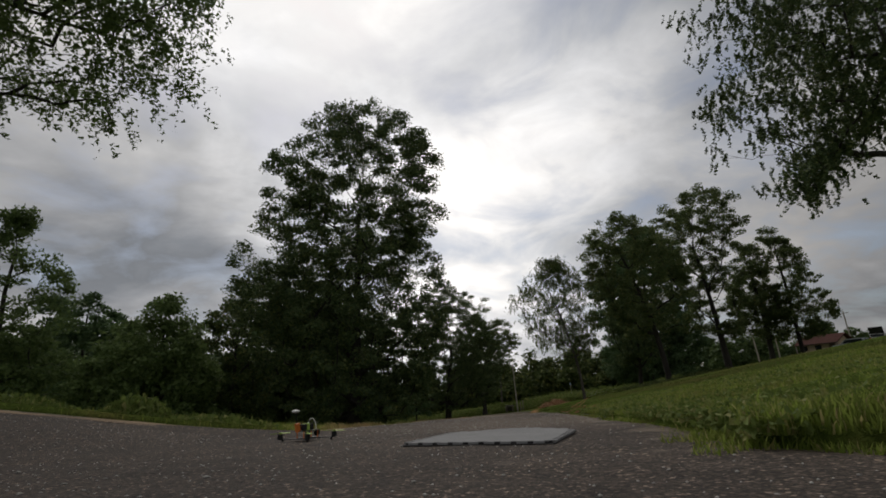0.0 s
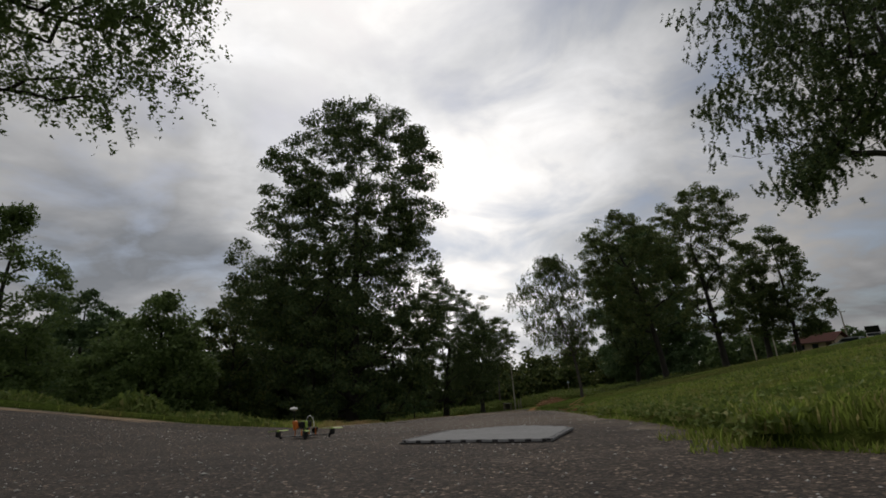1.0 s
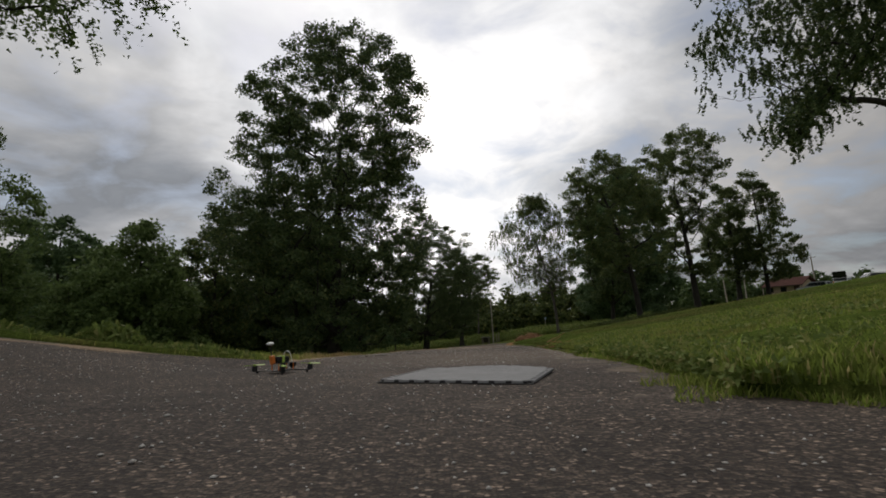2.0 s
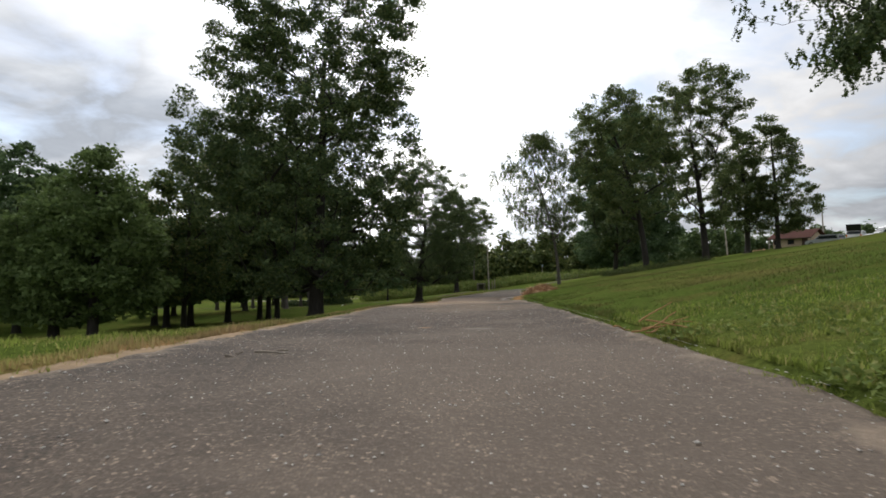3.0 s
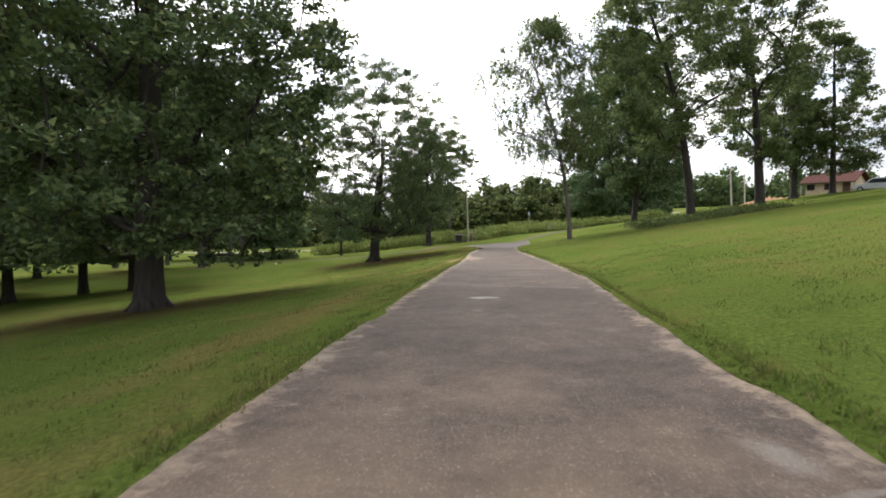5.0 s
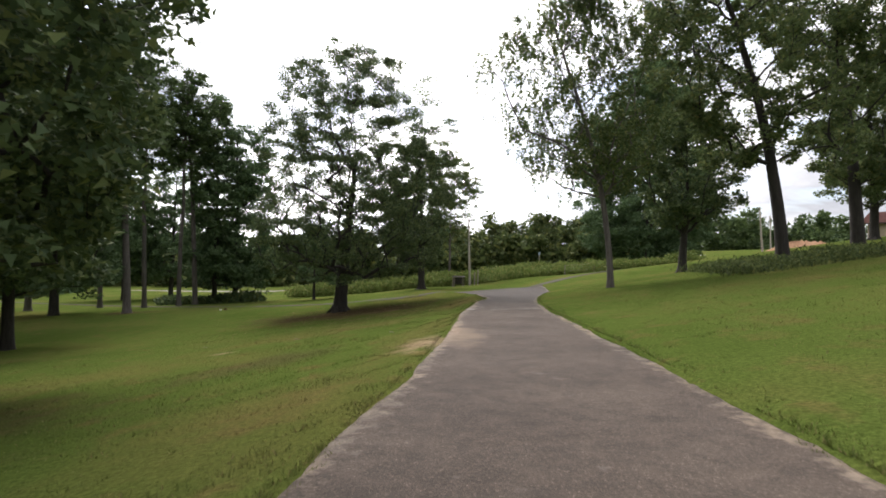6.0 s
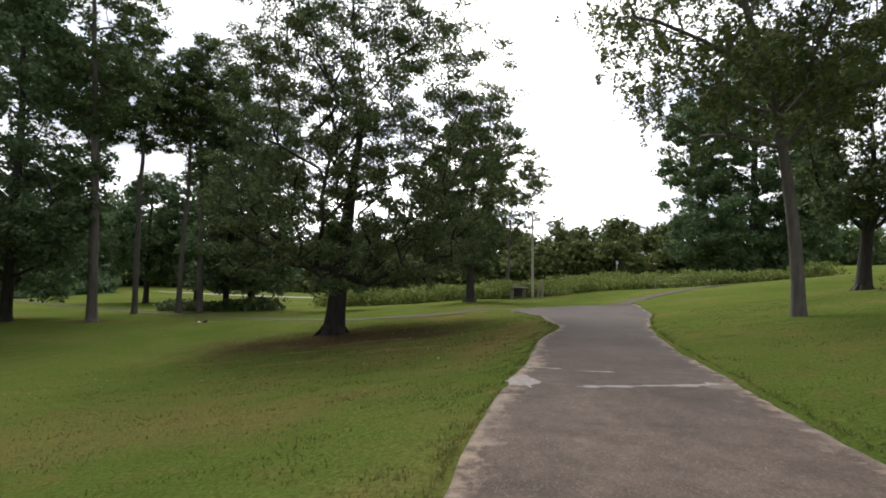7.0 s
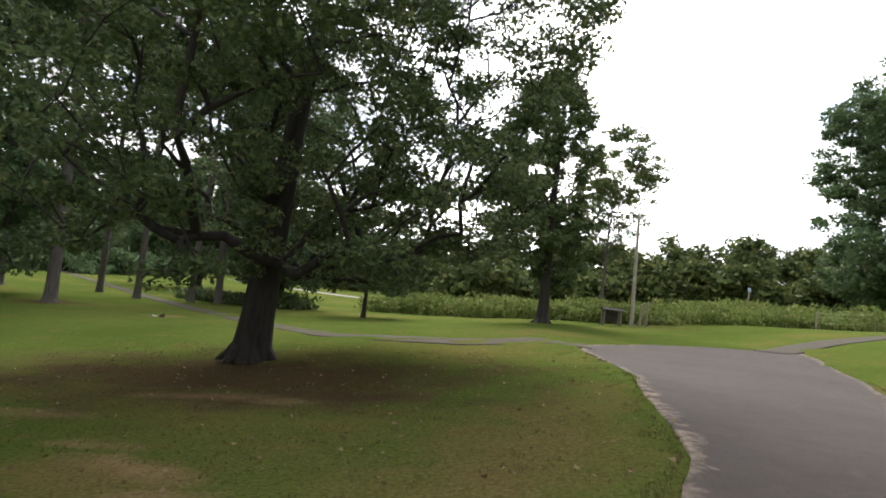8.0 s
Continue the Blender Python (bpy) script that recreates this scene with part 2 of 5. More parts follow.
def mat_ground():
    m = Nodes("grass_ground", 1.0)
    m.bsdf.inputs["Specular IOR Level"].default_value = 0.0
    big = m.noise(0.16, 6, 0.62)
    col = m.ramp(big, (0.3, (0.056, 0.084, 0.018)), (0.5, (0.074, 0.102, 0.024)), (0.68, (0.110, 0.108, 0.034)))
    mid = m.noise(1.3, 5, 0.65)
    col = m.mix(m.grey(mid, 0.54, 0.72, 0, 0.6), col, (0.135, 0.092, 0.042))
    col = m.stain(col, SANDY, (0.29, 0.22, 0.145), 2.5)
    col = m.stain(col, CLAY_WASH, (0.36, 0.20, 0.115), 2.5)
    col = m.stain(col, DRY_TURF, (0.15, 0.108, 0.048), 0.9)
    # bare earth, with the oaks' shade coloured in
    col = m.stain(col, EARTH_AND_SHADE, (0.072, 0.048, 0.030), 0.9)
    col = m.stain(col, TAN_TURF, (0.21, 0.150, 0.080), 2.2)
    fine = m.noise(26, 4, 0.7)
    col = m.mix(0.85, col, m.ramp(fine, (0.3, (0.45, 0.47, 0.42)), (0.7, (1.5, 1.5, 1.4))), "MULTIPLY")
    m.bump(m.noise(45, 4, 0.7), 0.8, 0.03)
    return m.done(col)


def mat_leaf(name, dark, light, yellow=None, through=0.3, dry=None):
    m = Nodes(name, 0.75)
    m.bsdf.inputs["Specular IOR Level"].default_value = 0.15
    r = m.island()
    stops = [(0.0, dark), (0.75, light)]
    if yellow:
        stops.append((0.97, yellow))
    col = m.ramp(r, *stops)
    if dry:
        col = m.mix(m.grey(m.noise(0.16, 6, 0.62), 0.45, 0.72, 0, 0.6), col, dry)
        col = m.mix(m.grey(m.noise(1.3, 5, 0.65), 0.52, 0.70, 0, 0.65), col, dry)
        col = m.stain(col, CLAY_WASH, (0.33, 0.215, 0.135), 2.5)
        col = m.stain(col, SANDY, (0.29, 0.22, 0.145), 2.5)
        col = m.stain(col, DRY_TURF, (0.165, 0.122, 0.055), 0.9)
        # blades take the same earth and oak-shade colour
        col = m.stain(col, EARTH_AND_SHADE, (0.085, 0.062, 0.036), 0.9)
        col = m.stain(col, TAN_TURF, (0.21, 0.155, 0.085), 2.2)
    m.done(col)
    trans = m.n.new("ShaderNodeBsdfTranslucent"); m.l.new(col, trans.inputs[0])
    mix = m.n.new("ShaderNodeMixShader"); mix.inputs[0].default_value = through
    m.l.new(m.bsdf.outputs[0], mix.inputs[1]); m.l.new(trans.outputs[0], mix.inputs[2])
    m.l.new(mix.outputs[0], m.n["Material Output"].inputs[0])
    return m.mat


def mat_bark(name, dark, light):
    m = Nodes(name, 0.9)
    s = m.noise(9, 6, 0.65, stretch=(1, 1, 0.18))
    m.bump(s, 0.9, 0.05)
    return m.done(m.mix(m.grey(m.noise(1.2, 4), 0.45, 0.7, 0, 0.5), m.ramp(s, (0.32, dark), (0.68, light)), tuple(0.8 * v for v in light)))


def mat_speckled(name, a, b, scale, rough=0.85, metal=0.0, bump=0.4, depth=0.01):
    m = Nodes(name, rough, metal)
    if rough > 0.8:
        m.bsdf.inputs["Specular IOR Level"].default_value = 0.04
    s = m.noise(scale, 6, 0.65)
    m.bump(s, bump, depth)
    wide = m.noise(scale * 0.13, 4)
    return m.done(m.mix(m.grey(wide, 0.35, 0.7, 0, 0.35), m.ramp(s, (0.3, a), (0.7, b)), tuple(0.7 * v for v in a)))


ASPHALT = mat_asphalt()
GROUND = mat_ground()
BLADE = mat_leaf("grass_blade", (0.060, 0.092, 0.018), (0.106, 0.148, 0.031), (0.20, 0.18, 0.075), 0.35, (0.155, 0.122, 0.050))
# lush verge grass, its colour raised further to stand in for brighter light
LUSH_LIT_BLADE = mat_leaf("lush_lit_blade", (0.121, 0.172, 0.030), (0.218, 0.293, 0.055), (0.368, 0.322, 0.138), 0.6, (0.196, 0.172, 0.063))
OAK_LEAF = mat_leaf("oak_leaf", (0.051, 0.080, 0.038), (0.105, 0.147, 0.058), (0.161, 0.188, 0.071), 0.2)
CEDAR_LEAF = mat_leaf("cedar_leaf", (0.055, 0.094, 0.045), (0.114, 0.172, 0.076), None, 0.26)
BUSH_LEAF = mat_leaf("bush_leaf", (0.067, 0.106, 0.037), (0.132, 0.186, 0.063), None, 0.3)
OLIVE_LEAF = mat_leaf("olive_leaf", (0.060, 0.090, 0.036), (0.120, 0.160, 0.060), (0.17, 0.18, 0.065), 0.45)
AIRY_LEAF = mat_leaf("light_leaf", (0.050, 0.080, 0.028), (0.102, 0.140, 0.046), (0.17, 0.175, 0.06), 0.35)
PINE_LEAF = mat_leaf("pine_needle", (0.047, 0.079, 0.034), (0.103, 0.147, 0.052), None, 0.2)
FAR_LEAF = mat_leaf("far_leaf", (0.044, 0.064, 0.024), (0.100, 0.132, 0.042), (0.165, 0.175, 0.055), 0.25)
WEED_LEAF = mat_leaf("weed_leaf", (0.090, 0.130, 0.032), (0.165, 0.215, 0.055), (0.25, 0.25, 0.09), 0.3)
BARK = mat_bark("dark_bark", (0.020, 0.018, 0.016), (0.050, 0.044, 0.037))
PALE_BARK = mat_bark("grey_bark", (0.055, 0.048, 0.042), (0.13, 0.115, 0.10))
SAND = mat_speckled("pale_sand", (0.19, 0.135, 0.085), (0.33, 0.245, 0.16), 14)
WORN = mat_speckled("worn_asphalt", (0.115, 0.099, 0.086), (0.20, 0.176, 0.152), 16)
CLAY = mat_speckled("red_clay", (0.22, 0.125, 0.072), (0.36, 0.225, 0.135), 9)
STRAW = mat_leaf("dry_straw", (0.20, 0.098, 0.042), (0.38, 0.215, 0.105), (0.50, 0.35, 0.21), 0.1)
SOIL = mat_speckled("crack_soil", (0.05, 0.038, 0.028), (0.13, 0.094, 0.062), 25)
MUD = mat_speckled("dried_mud", (0.15, 0.105, 0.068), (0.26, 0.19, 0.125), 22)
OLD_PATH = mat_speckled("old_path", (0.058, 0.053, 0.040), (0.098, 0.088, 0.068), 30)
DEAD_LEAF = mat_leaf("dead_leaf", (0.12, 0.085, 0.045), (0.24, 0.175, 0.095), (0.32, 0.25, 0.14), 0.15)
CONCRETE = mat_speckled("worn_concrete", (0.19, 0.175, 0.16), (0.30, 0.28, 0.255), 11)
STONE = mat_speckled("gravel", (0.34, 0.325, 0.30), (0.68, 0.66, 0.62), 60)
WOOD = mat_speckled("weathered_wood", (0.20, 0.17, 0.14), (0.34, 0.30, 0.25), 18)
FOAM = mat_speckled("grey_foam", (0.22, 0.222, 0.223), (0.30, 0.302, 0.303), 55, 0.9, 0, 0.5, 0.002)
FOAM_EDGE = mat_speckled("black_foam", (0.014, 0.014, 0.015), (0.03, 0.03, 0.031), 60, 0.8, 0, 0.3, 0.002)

# ---------------------------------------------------------------- lay of the land
ROAD_Y = [-40, 0, 1.5, 1.95, 2.25, 4.5, 5.3, 8, 10, 14, 16, 16.6, 17.0, 17.35, 17.7, 18.3, 19.3, 21.5, 25, 30, 38, 45, 52, 56, 59, 62, 64, 67]
ROAD_L = [-9, -9, -8.5, -8.4, -8.3, -8, 0.9, 1.05, 1.2, 1.55, 1.8, 2.3, 2.6, 2.74, 2.8, 2.83, 2.87, 2.95, 3.55, 4.45, 6.05, 7.15, 8.55, 9.6, 9.85, 9.6, 9.0, 7.6]
ROAD_R = [8, 8, 6.5, 3.8, 3.1, 3.55, 3.65, 3.95, 4.15, 4.55, 4.75, 4.85, 4.97, 4.78, 4.68, 4.77, 5.1, 5.78, 6.5, 7.65, 8.95, 9.8, 11.1, 12.1, 13.0, 14.1, 14.9, 16.0]


def edges(y):
    return np.interp(y, ROAD_Y, ROAD_L), np.interp(y, ROAD_Y, ROAD_R)


# the paved lane itself runs on into the crossing path
LANE_Y = ROAD_Y[:-4] + [61, 63, 65, 67, 69, 71, 73, 74.2]
LANE_L = ROAD_L[:-4] + [9.75, 9.35, 8.9, 9.15, 10.0, 11.3, 14.0, 16.4]
LANE_R = ROAD_R[:-4] + [13.7, 14.5, 15.2, 15.7, 16.1, 16.5, 16.8, 17.0]


def lane(y):
    return np.interp(y, LANE_Y, LANE_L), np.interp(y, LANE_Y, LANE_R)


def ease(a, b, v):
    t = np.clip((v - a) / (b - a), 0, 1)
    return t * t * (3 - 2 * t)


def land(x, y):
    """The height of the smooth ground at x, y."""
    x, y = np.asarray(x, float), np.asarray(y, float)
    left, right = edges(y)
    z = np.where(y < 3, 0.0, -0.0285 * (np.minimum(y, 60) - 3)) - 0.04 * np.clip(y - 60, 0, 40) * (1 - 0.75 * ease(8, 20, x))
    up = np.clip(x - right, 0, None)
    far = ease(74, 104, y)
    z = z + (0.157 - 0.100 * far) * np.minimum(up, 34) + (0.066 + 0.059 * far) * np.clip(up - 34, 0, 60) * (1 - 0.5 * ease(0, 1, (up - 60) / 60))
    down = np.clip(left - x, 0, None)
    z = z - ease(4, 16, y) * (4.0 - 1.0 * ease(52, 76, y)) * (1 - np.exp(-down / 20))
    z = z + 0.13 * np.clip(1.0 - x, 0, 4) * ease(2.4, 4.4, y) * (1 - ease(5.4, 9, y))
    return z + 0.035 * ease(5, 12, y) * np.clip((x - (left + right) / 2) / 1.5, -1, 1)


def height(x, y):
    return float(land(x, y))


def mesh_from(name, verts, faces, material, smooth=False):
    me = bpy.data.meshes.new(name)
    verts = np.asarray(verts, float).reshape(-1, 3)
    if isinstance(faces, np.ndarray):
        k = faces.shape[1]
        me.vertices.add(len(verts)); me.vertices.foreach_set("co", verts.ravel())
        me.loops.add(faces.size); me.loops.foreach_set("vertex_index", faces.ravel().astype(np.int32))
        me.polygons.add(len(faces)); me.polygons.foreach_set("loop_start", np.arange(0, faces.size, k, dtype=np.int32))
        me.update(calc_edges=True)
    else:
        me.from_pydata(verts.tolist(), [], faces)
    me.materials.append(material)
    if smooth:
        me.polygons.foreach_set("use_smooth", np.ones(len(me.polygons), dtype=bool))
    me.update()
    return me


def part(name, data, material, parent, label=""):
    """Links a bmesh, or a mesh, as one object under a thing or a part."""
    if isinstance(data, bmesh.types.BMesh):
        me = bpy.data.meshes.new(name)
        data.to_mesh(me); data.free()
        me.materials.append(material)
    else:
        me = data
    ob = new(name, me)
    ob.parent = parent
    return tagged(ob, label)


def thing(name, label, category, m=None, group="", kind=""):
    ob = new(name)
    ob.empty_display_size = 0.1
    if m is not None:
        ob.matrix_basis = m
    return tagged(ob, label, category, group, kind)


def grid_faces(rows, cols):
    i = np.arange((rows - 1) * (cols - 1))
    a = (i // (cols - 1)) * cols + i % (cols - 1)
    return np.stack([a, a + 1, a + cols + 1, a + cols], 1)


def rough(v, seed, wave):
    """A smooth random line along v, within about -1 and 1."""
    rng = np.random.default_rng(seed)
    out = np.zeros_like(v)
    for k in range(4):
        knots = rng.uniform(-1, 1, 4096)
        s = (v - v.min()) / wave * 2 ** k + 3 * k
        i = np.floor(s).astype(int) % 4095
        t = s - np.floor(s)
        t = t * t * (3 - 2 * t)
        out += (knots[i] * (1 - t) + knots[i + 1] * t) * 0.55 ** k
    return out / 1.6


# one sheet of ground; its lines follow the edges of the road
ys = np.concatenate([np.array([-1500, -700, -300, -120, -60, -35, -20, -12, -8]), np.arange(-6, 76, 0.3), np.arange(77, 150, 2.0),
                     np.array([155, 165, 180, 210, 260, 340, 500, 800, 1500])])
out = np.array([0.0, 0.06, 0.14, 0.25, 0.45, 0.7, 1, 1.4, 1.9, 2.5, 3.2, 4, 5, 6.5, 8, 10, 12.5, 15, 18, 22, 26, 30, 34, 38, 43, 50, 58, 68, 80, 95, 120, 160, 220, 320, 500, 800, 1500])
gl, gr = lane(ys)
cols = [gl - v for v in out[::-1]] + [gl + (gr - gl) * k for k in (0.25, 0.5, 0.75)] + [gr + v for v in out]
gx = np.stack(cols, 1)
gy = np.repeat(ys[:, None], gx.shape[1], 1)
wob_l, wob_r = 0.10 * rough(ys, 3, 1.1), 0.12 * rough(ys, 4, 0.9)
fine = (ys > -7) & (ys < 76)
n_out = len(out)
for k in range(n_out):
    fade = 1 - min(1, out[k] / 1.0)
    gx[:, n_out - 1 - k] += np.where(fine, wob_l, 0) * fade
    gx[:, n_out + 3 + k] += np.where(fine, wob_r, 0) * fade
gz = land(gx, gy)
lip = np.zeros(gx.shape[1])
lip[n_out:n_out + 3] = -0.10
for k in range(n_out):
    v = out[k]
    rise = -0.02 if k == 0 else (0.045 * ease(0, 0.2, v) * (1 - 0.4 * ease(0.6, 3, v)))
    lip[n_out - 1 - k], lip[n_out + 3 + k] = rise * 0.5, rise
on_road = (ys > -30) & (ys < 74)
gz += np.where(on_road[:, None], lip[None, :], 0)
rng = np.random.default_rng(11)
near = np.minimum(np.abs(gx - gl[:, None]), np.abs(gx - gr[:, None])) < 12
gz += np.where(near & (lip[None, :] >= 0), rng.normal(0, 0.012, gz.shape), 0)
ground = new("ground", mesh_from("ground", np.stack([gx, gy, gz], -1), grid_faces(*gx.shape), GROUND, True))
tagged(ground, "sloping mown lawn with worn brown patches and painted oak shade", "lawn", kind="structure")


def strip(name, line, half, lift, material, seed, ragged=0.06, columns=9, thick=0.06):
    """A paved strip along a line of points: a top that follows the ground, with sides."""
    pts = np.asarray(line, float)
    seg = np.r_[0, np.cumsum(np.hypot(*np.diff(pts, axis=0).T))]
    s = np.arange(0, seg[-1], 0.25)
    x, y, w = np.interp(s, seg, pts[:, 0]), np.interp(s, seg, pts[:, 1]), np.interp(s, seg, half)
    tx, ty = np.gradient(x, s), np.gradient(y, s)
    n = np.hypot(tx, ty); tx, ty = tx / n, ty / n
    a, b = ragged * rough(s, seed, 0.8), ragged * rough(s, seed + 1, 0.8)
    k = np.linspace(-1, 1, columns)
    off = np.where(k[None] < 0, -k[None] * -(w + a)[:, None], k[None] * (w + b)[:, None])
    px, py = x[:, None] + off * ty[:, None], y[:, None] - off * tx[:, None]
    pz = land(px, py) + lift
    px, py, pz = (np.concatenate([v[:, :1], v, v[:, -1:]], 1) for v in (px, py, pz))
    pz[:, 0] -= thick; pz[:, -1] -= thick
    me = mesh_from(name, np.stack([px, py, pz], -1), grid_faces(*px.shape), material, False)
    rim = np.minimum(np.hypot(px - px[:, :1], py - py[:, :1]), np.hypot(px - px[:, -1:], py - py[:, -1:]))
    rim += 0.3
    me.attributes.new("rim", "FLOAT", "POINT").data.foreach_set("value", rim.ravel().astype(np.float32))
    return me


# the road, with crumbled edges
ry = np.arange(-12, 74.01, 0.1)
rl, rr = lane(ry)
crumble_l, crumble_r = 0.08 * rough(ry, 21, 1.6), 0.08 * rough(ry, 22, 1.6)
ks = np.array([0, 0.015, 0.03, 0.05, 0.07, 0.10, 0.13, 0.22, 0.36, 0.5, 0.64, 0.78, 0.87, 0.90, 0.93, 0.95, 0.97, 0.985, 1])
rx = (rl + crumble_l)[:, None] * (1 - ks) + (rr + crumble_r)[:, None] * ks
ryy = np.repeat(ry[:, None], len(ks), 1)
rz = land(rx, ryy) + 0.0 + 0.012 * rough(ry, 23, 2.5)[:, None] + np.random.default_rng(5).normal(0, 0.0025, rx.shape)
rx, ryy, rz = (np.concatenate([v[:, :1], v, v[:, -1:]], 1) for v in (rx, ryy, rz))
rz[:, 0] -= 0.14; rz[:, -1] -= 0.14
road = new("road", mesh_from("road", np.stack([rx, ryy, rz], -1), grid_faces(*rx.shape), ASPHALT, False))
rim = np.minimum(rx - rx[:, :1], rx[:, -1:] - rx)
end = np.interp(rx, [-8, 0.9], [4.5, 5.3]) - ryy
rim = np.maximum(0, rim - np.where((ryy > 38) & (ryy < 51) & (rx - rx[:, :1] < 0.6), 0.07 * (1 + rough(ry, 24, 1.4)[:, None]), 0))
rim = np.where((rx < 0.9) & (ryy < 5.3), np.clip(end, 0, 9), rim)
road.data.attributes.new("rim", "FLOAT", "POINT").data.foreach_set("value", rim.ravel().astype(np.float32))
tagged(road, "narrow worn asphalt lane with crumbling edges", "road", kind="structure")

for arm_line, arm_half, seed in (([(-75, 113), (-50, 99.5), (-30, 88), (-17, 79.5), (-6, 71.8), (1, 66.9), (6, 65.9), (9.2, 66.3)], [0.5] * 6 + [0.6, 0.7], 31),
                                 ([(16.0, 73.2), (18.2, 75.6), (23.5, 80.3), (34, 88.5), (60, 106)], [0.75, 0.7, 0.6, 0.6, 0.6], 35)):
    path_ob = new("crossing_path", strip("crossing_path", arm_line, arm_half, 0.02, OLD_PATH, seed))
    tagged(path_ob, "grey asphalt footpath crossing the lawn", "path", kind="structure")

# ---------------------------------------------------------------- trees


class Build:
    """Gathers tubes and leaves for one mesh."""

    def __init__(self):
        self.v, self.f, self.t, self.n = [], [], [], 0

    def tube(self, pts, radii, sides=7):
        pts, radii = np.asarray(pts, float), np.asarray(radii, float)
        t = np.gradient(pts, axis=0)
        t /= np.linalg.norm(t, axis=1, keepdims=True) + 1e-9
        ref = np.where(np.abs(t[:, 2:3]) > 0.9, [[1.0, 0, 0]], [[0, 0, 1.0]])
        a = np.cross(t, ref); a /= np.linalg.norm(a, axis=1, keepdims=True) + 1e-9
        b = np.cross(t, a)
        ang = np.linspace(0, 2 * np.pi, sides, endpoint=False)
        ring = pts[:, None] + radii[:, None, None] * (np.cos(ang)[None, :, None] * a[:, None] + np.sin(ang)[None, :, None] * b[:, None])
        i, j = np.meshgrid(np.arange(len(pts) - 1), np.arange(sides), indexing="ij")
        jj = (j + 1) % sides
        f = np.stack([i * sides + j, i * sides + jj, (i + 1) * sides + jj, (i + 1) * sides + j], -1).reshape(-1, 4) + self.n
        self.v.append(ring.reshape(-1, 3)); self.f.append(f); self.n += ring.shape[0] * sides

    def leaves(self, centres, size, rng, flat=0.35, stretch=1.7):
        m = len(centres)
        a = rng.normal(size=(m, 3)); a[:, 2] *= (1 - flat)
        a /= np.linalg.norm(a, axis=1, keepdims=True)
        b = np.cross(a, rng.normal(size=(m, 3))); b /= np.linalg.norm(b, axis=1, keepdims=True) + 1e-9
        s = size * rng.uniform(0.6, 1.4, (m, 1))
        a, b = a * s * 0.5 * stretch, b * s * 0.5
        three = np.stack([centres - a * 0.8 - b * 1.1, centres - a * 0.6 + b * 1.1, centres + a * 1.15], 1)
        self.v.append(three.reshape(-1, 3)); self.t.append(np.arange(m * 3).reshape(m, 3) + self.n); self.n += m * 3

    def mesh(self, name, material, smooth=False):
        verts = np.concatenate(self.v)
        if not self.t:
            return mesh_from(name, verts, np.concatenate(self.f), material, smooth)
        tris = np.concatenate(self.t)
        if self.f:
            q = np.concatenate(self.f)
            tris = np.concatenate([tris, q[:, [0, 1, 2]], q[:, [0, 2, 3]]])
        return mesh_from(name, verts, tris, material, smooth)


def bend(a, way, length, rng, droop=0.0, wobble=0.12, steps=6):
    """A bent limb from a along way."""
    way = np.asarray(way, float) / np.linalg.norm(way)
    pts = [np.asarray(a, float)]
    for k in range(steps):
        way = way + rng.normal(0, wobble, 3) + np.array([0, 0, -droop / steps])
        way /= np.linalg.norm(way)
        pts.append(pts[-1] + way * length / steps)
    return np.array(pts)


def ripple(rng, waves=9, low=0.25, high=0.9):
    """A smooth random field over points, about -1 to 1."""
    way = rng.normal(size=(waves, 3)); way /= np.linalg.norm(way, axis=1, keepdims=True)
    way *= rng.uniform(low, high, (waves, 1)) * 2.2
    phase = rng.uniform(0, 6.283, waves)
    return lambda p: np.sin(p @ way.T + phase).sum(1) / math.sqrt(waves)


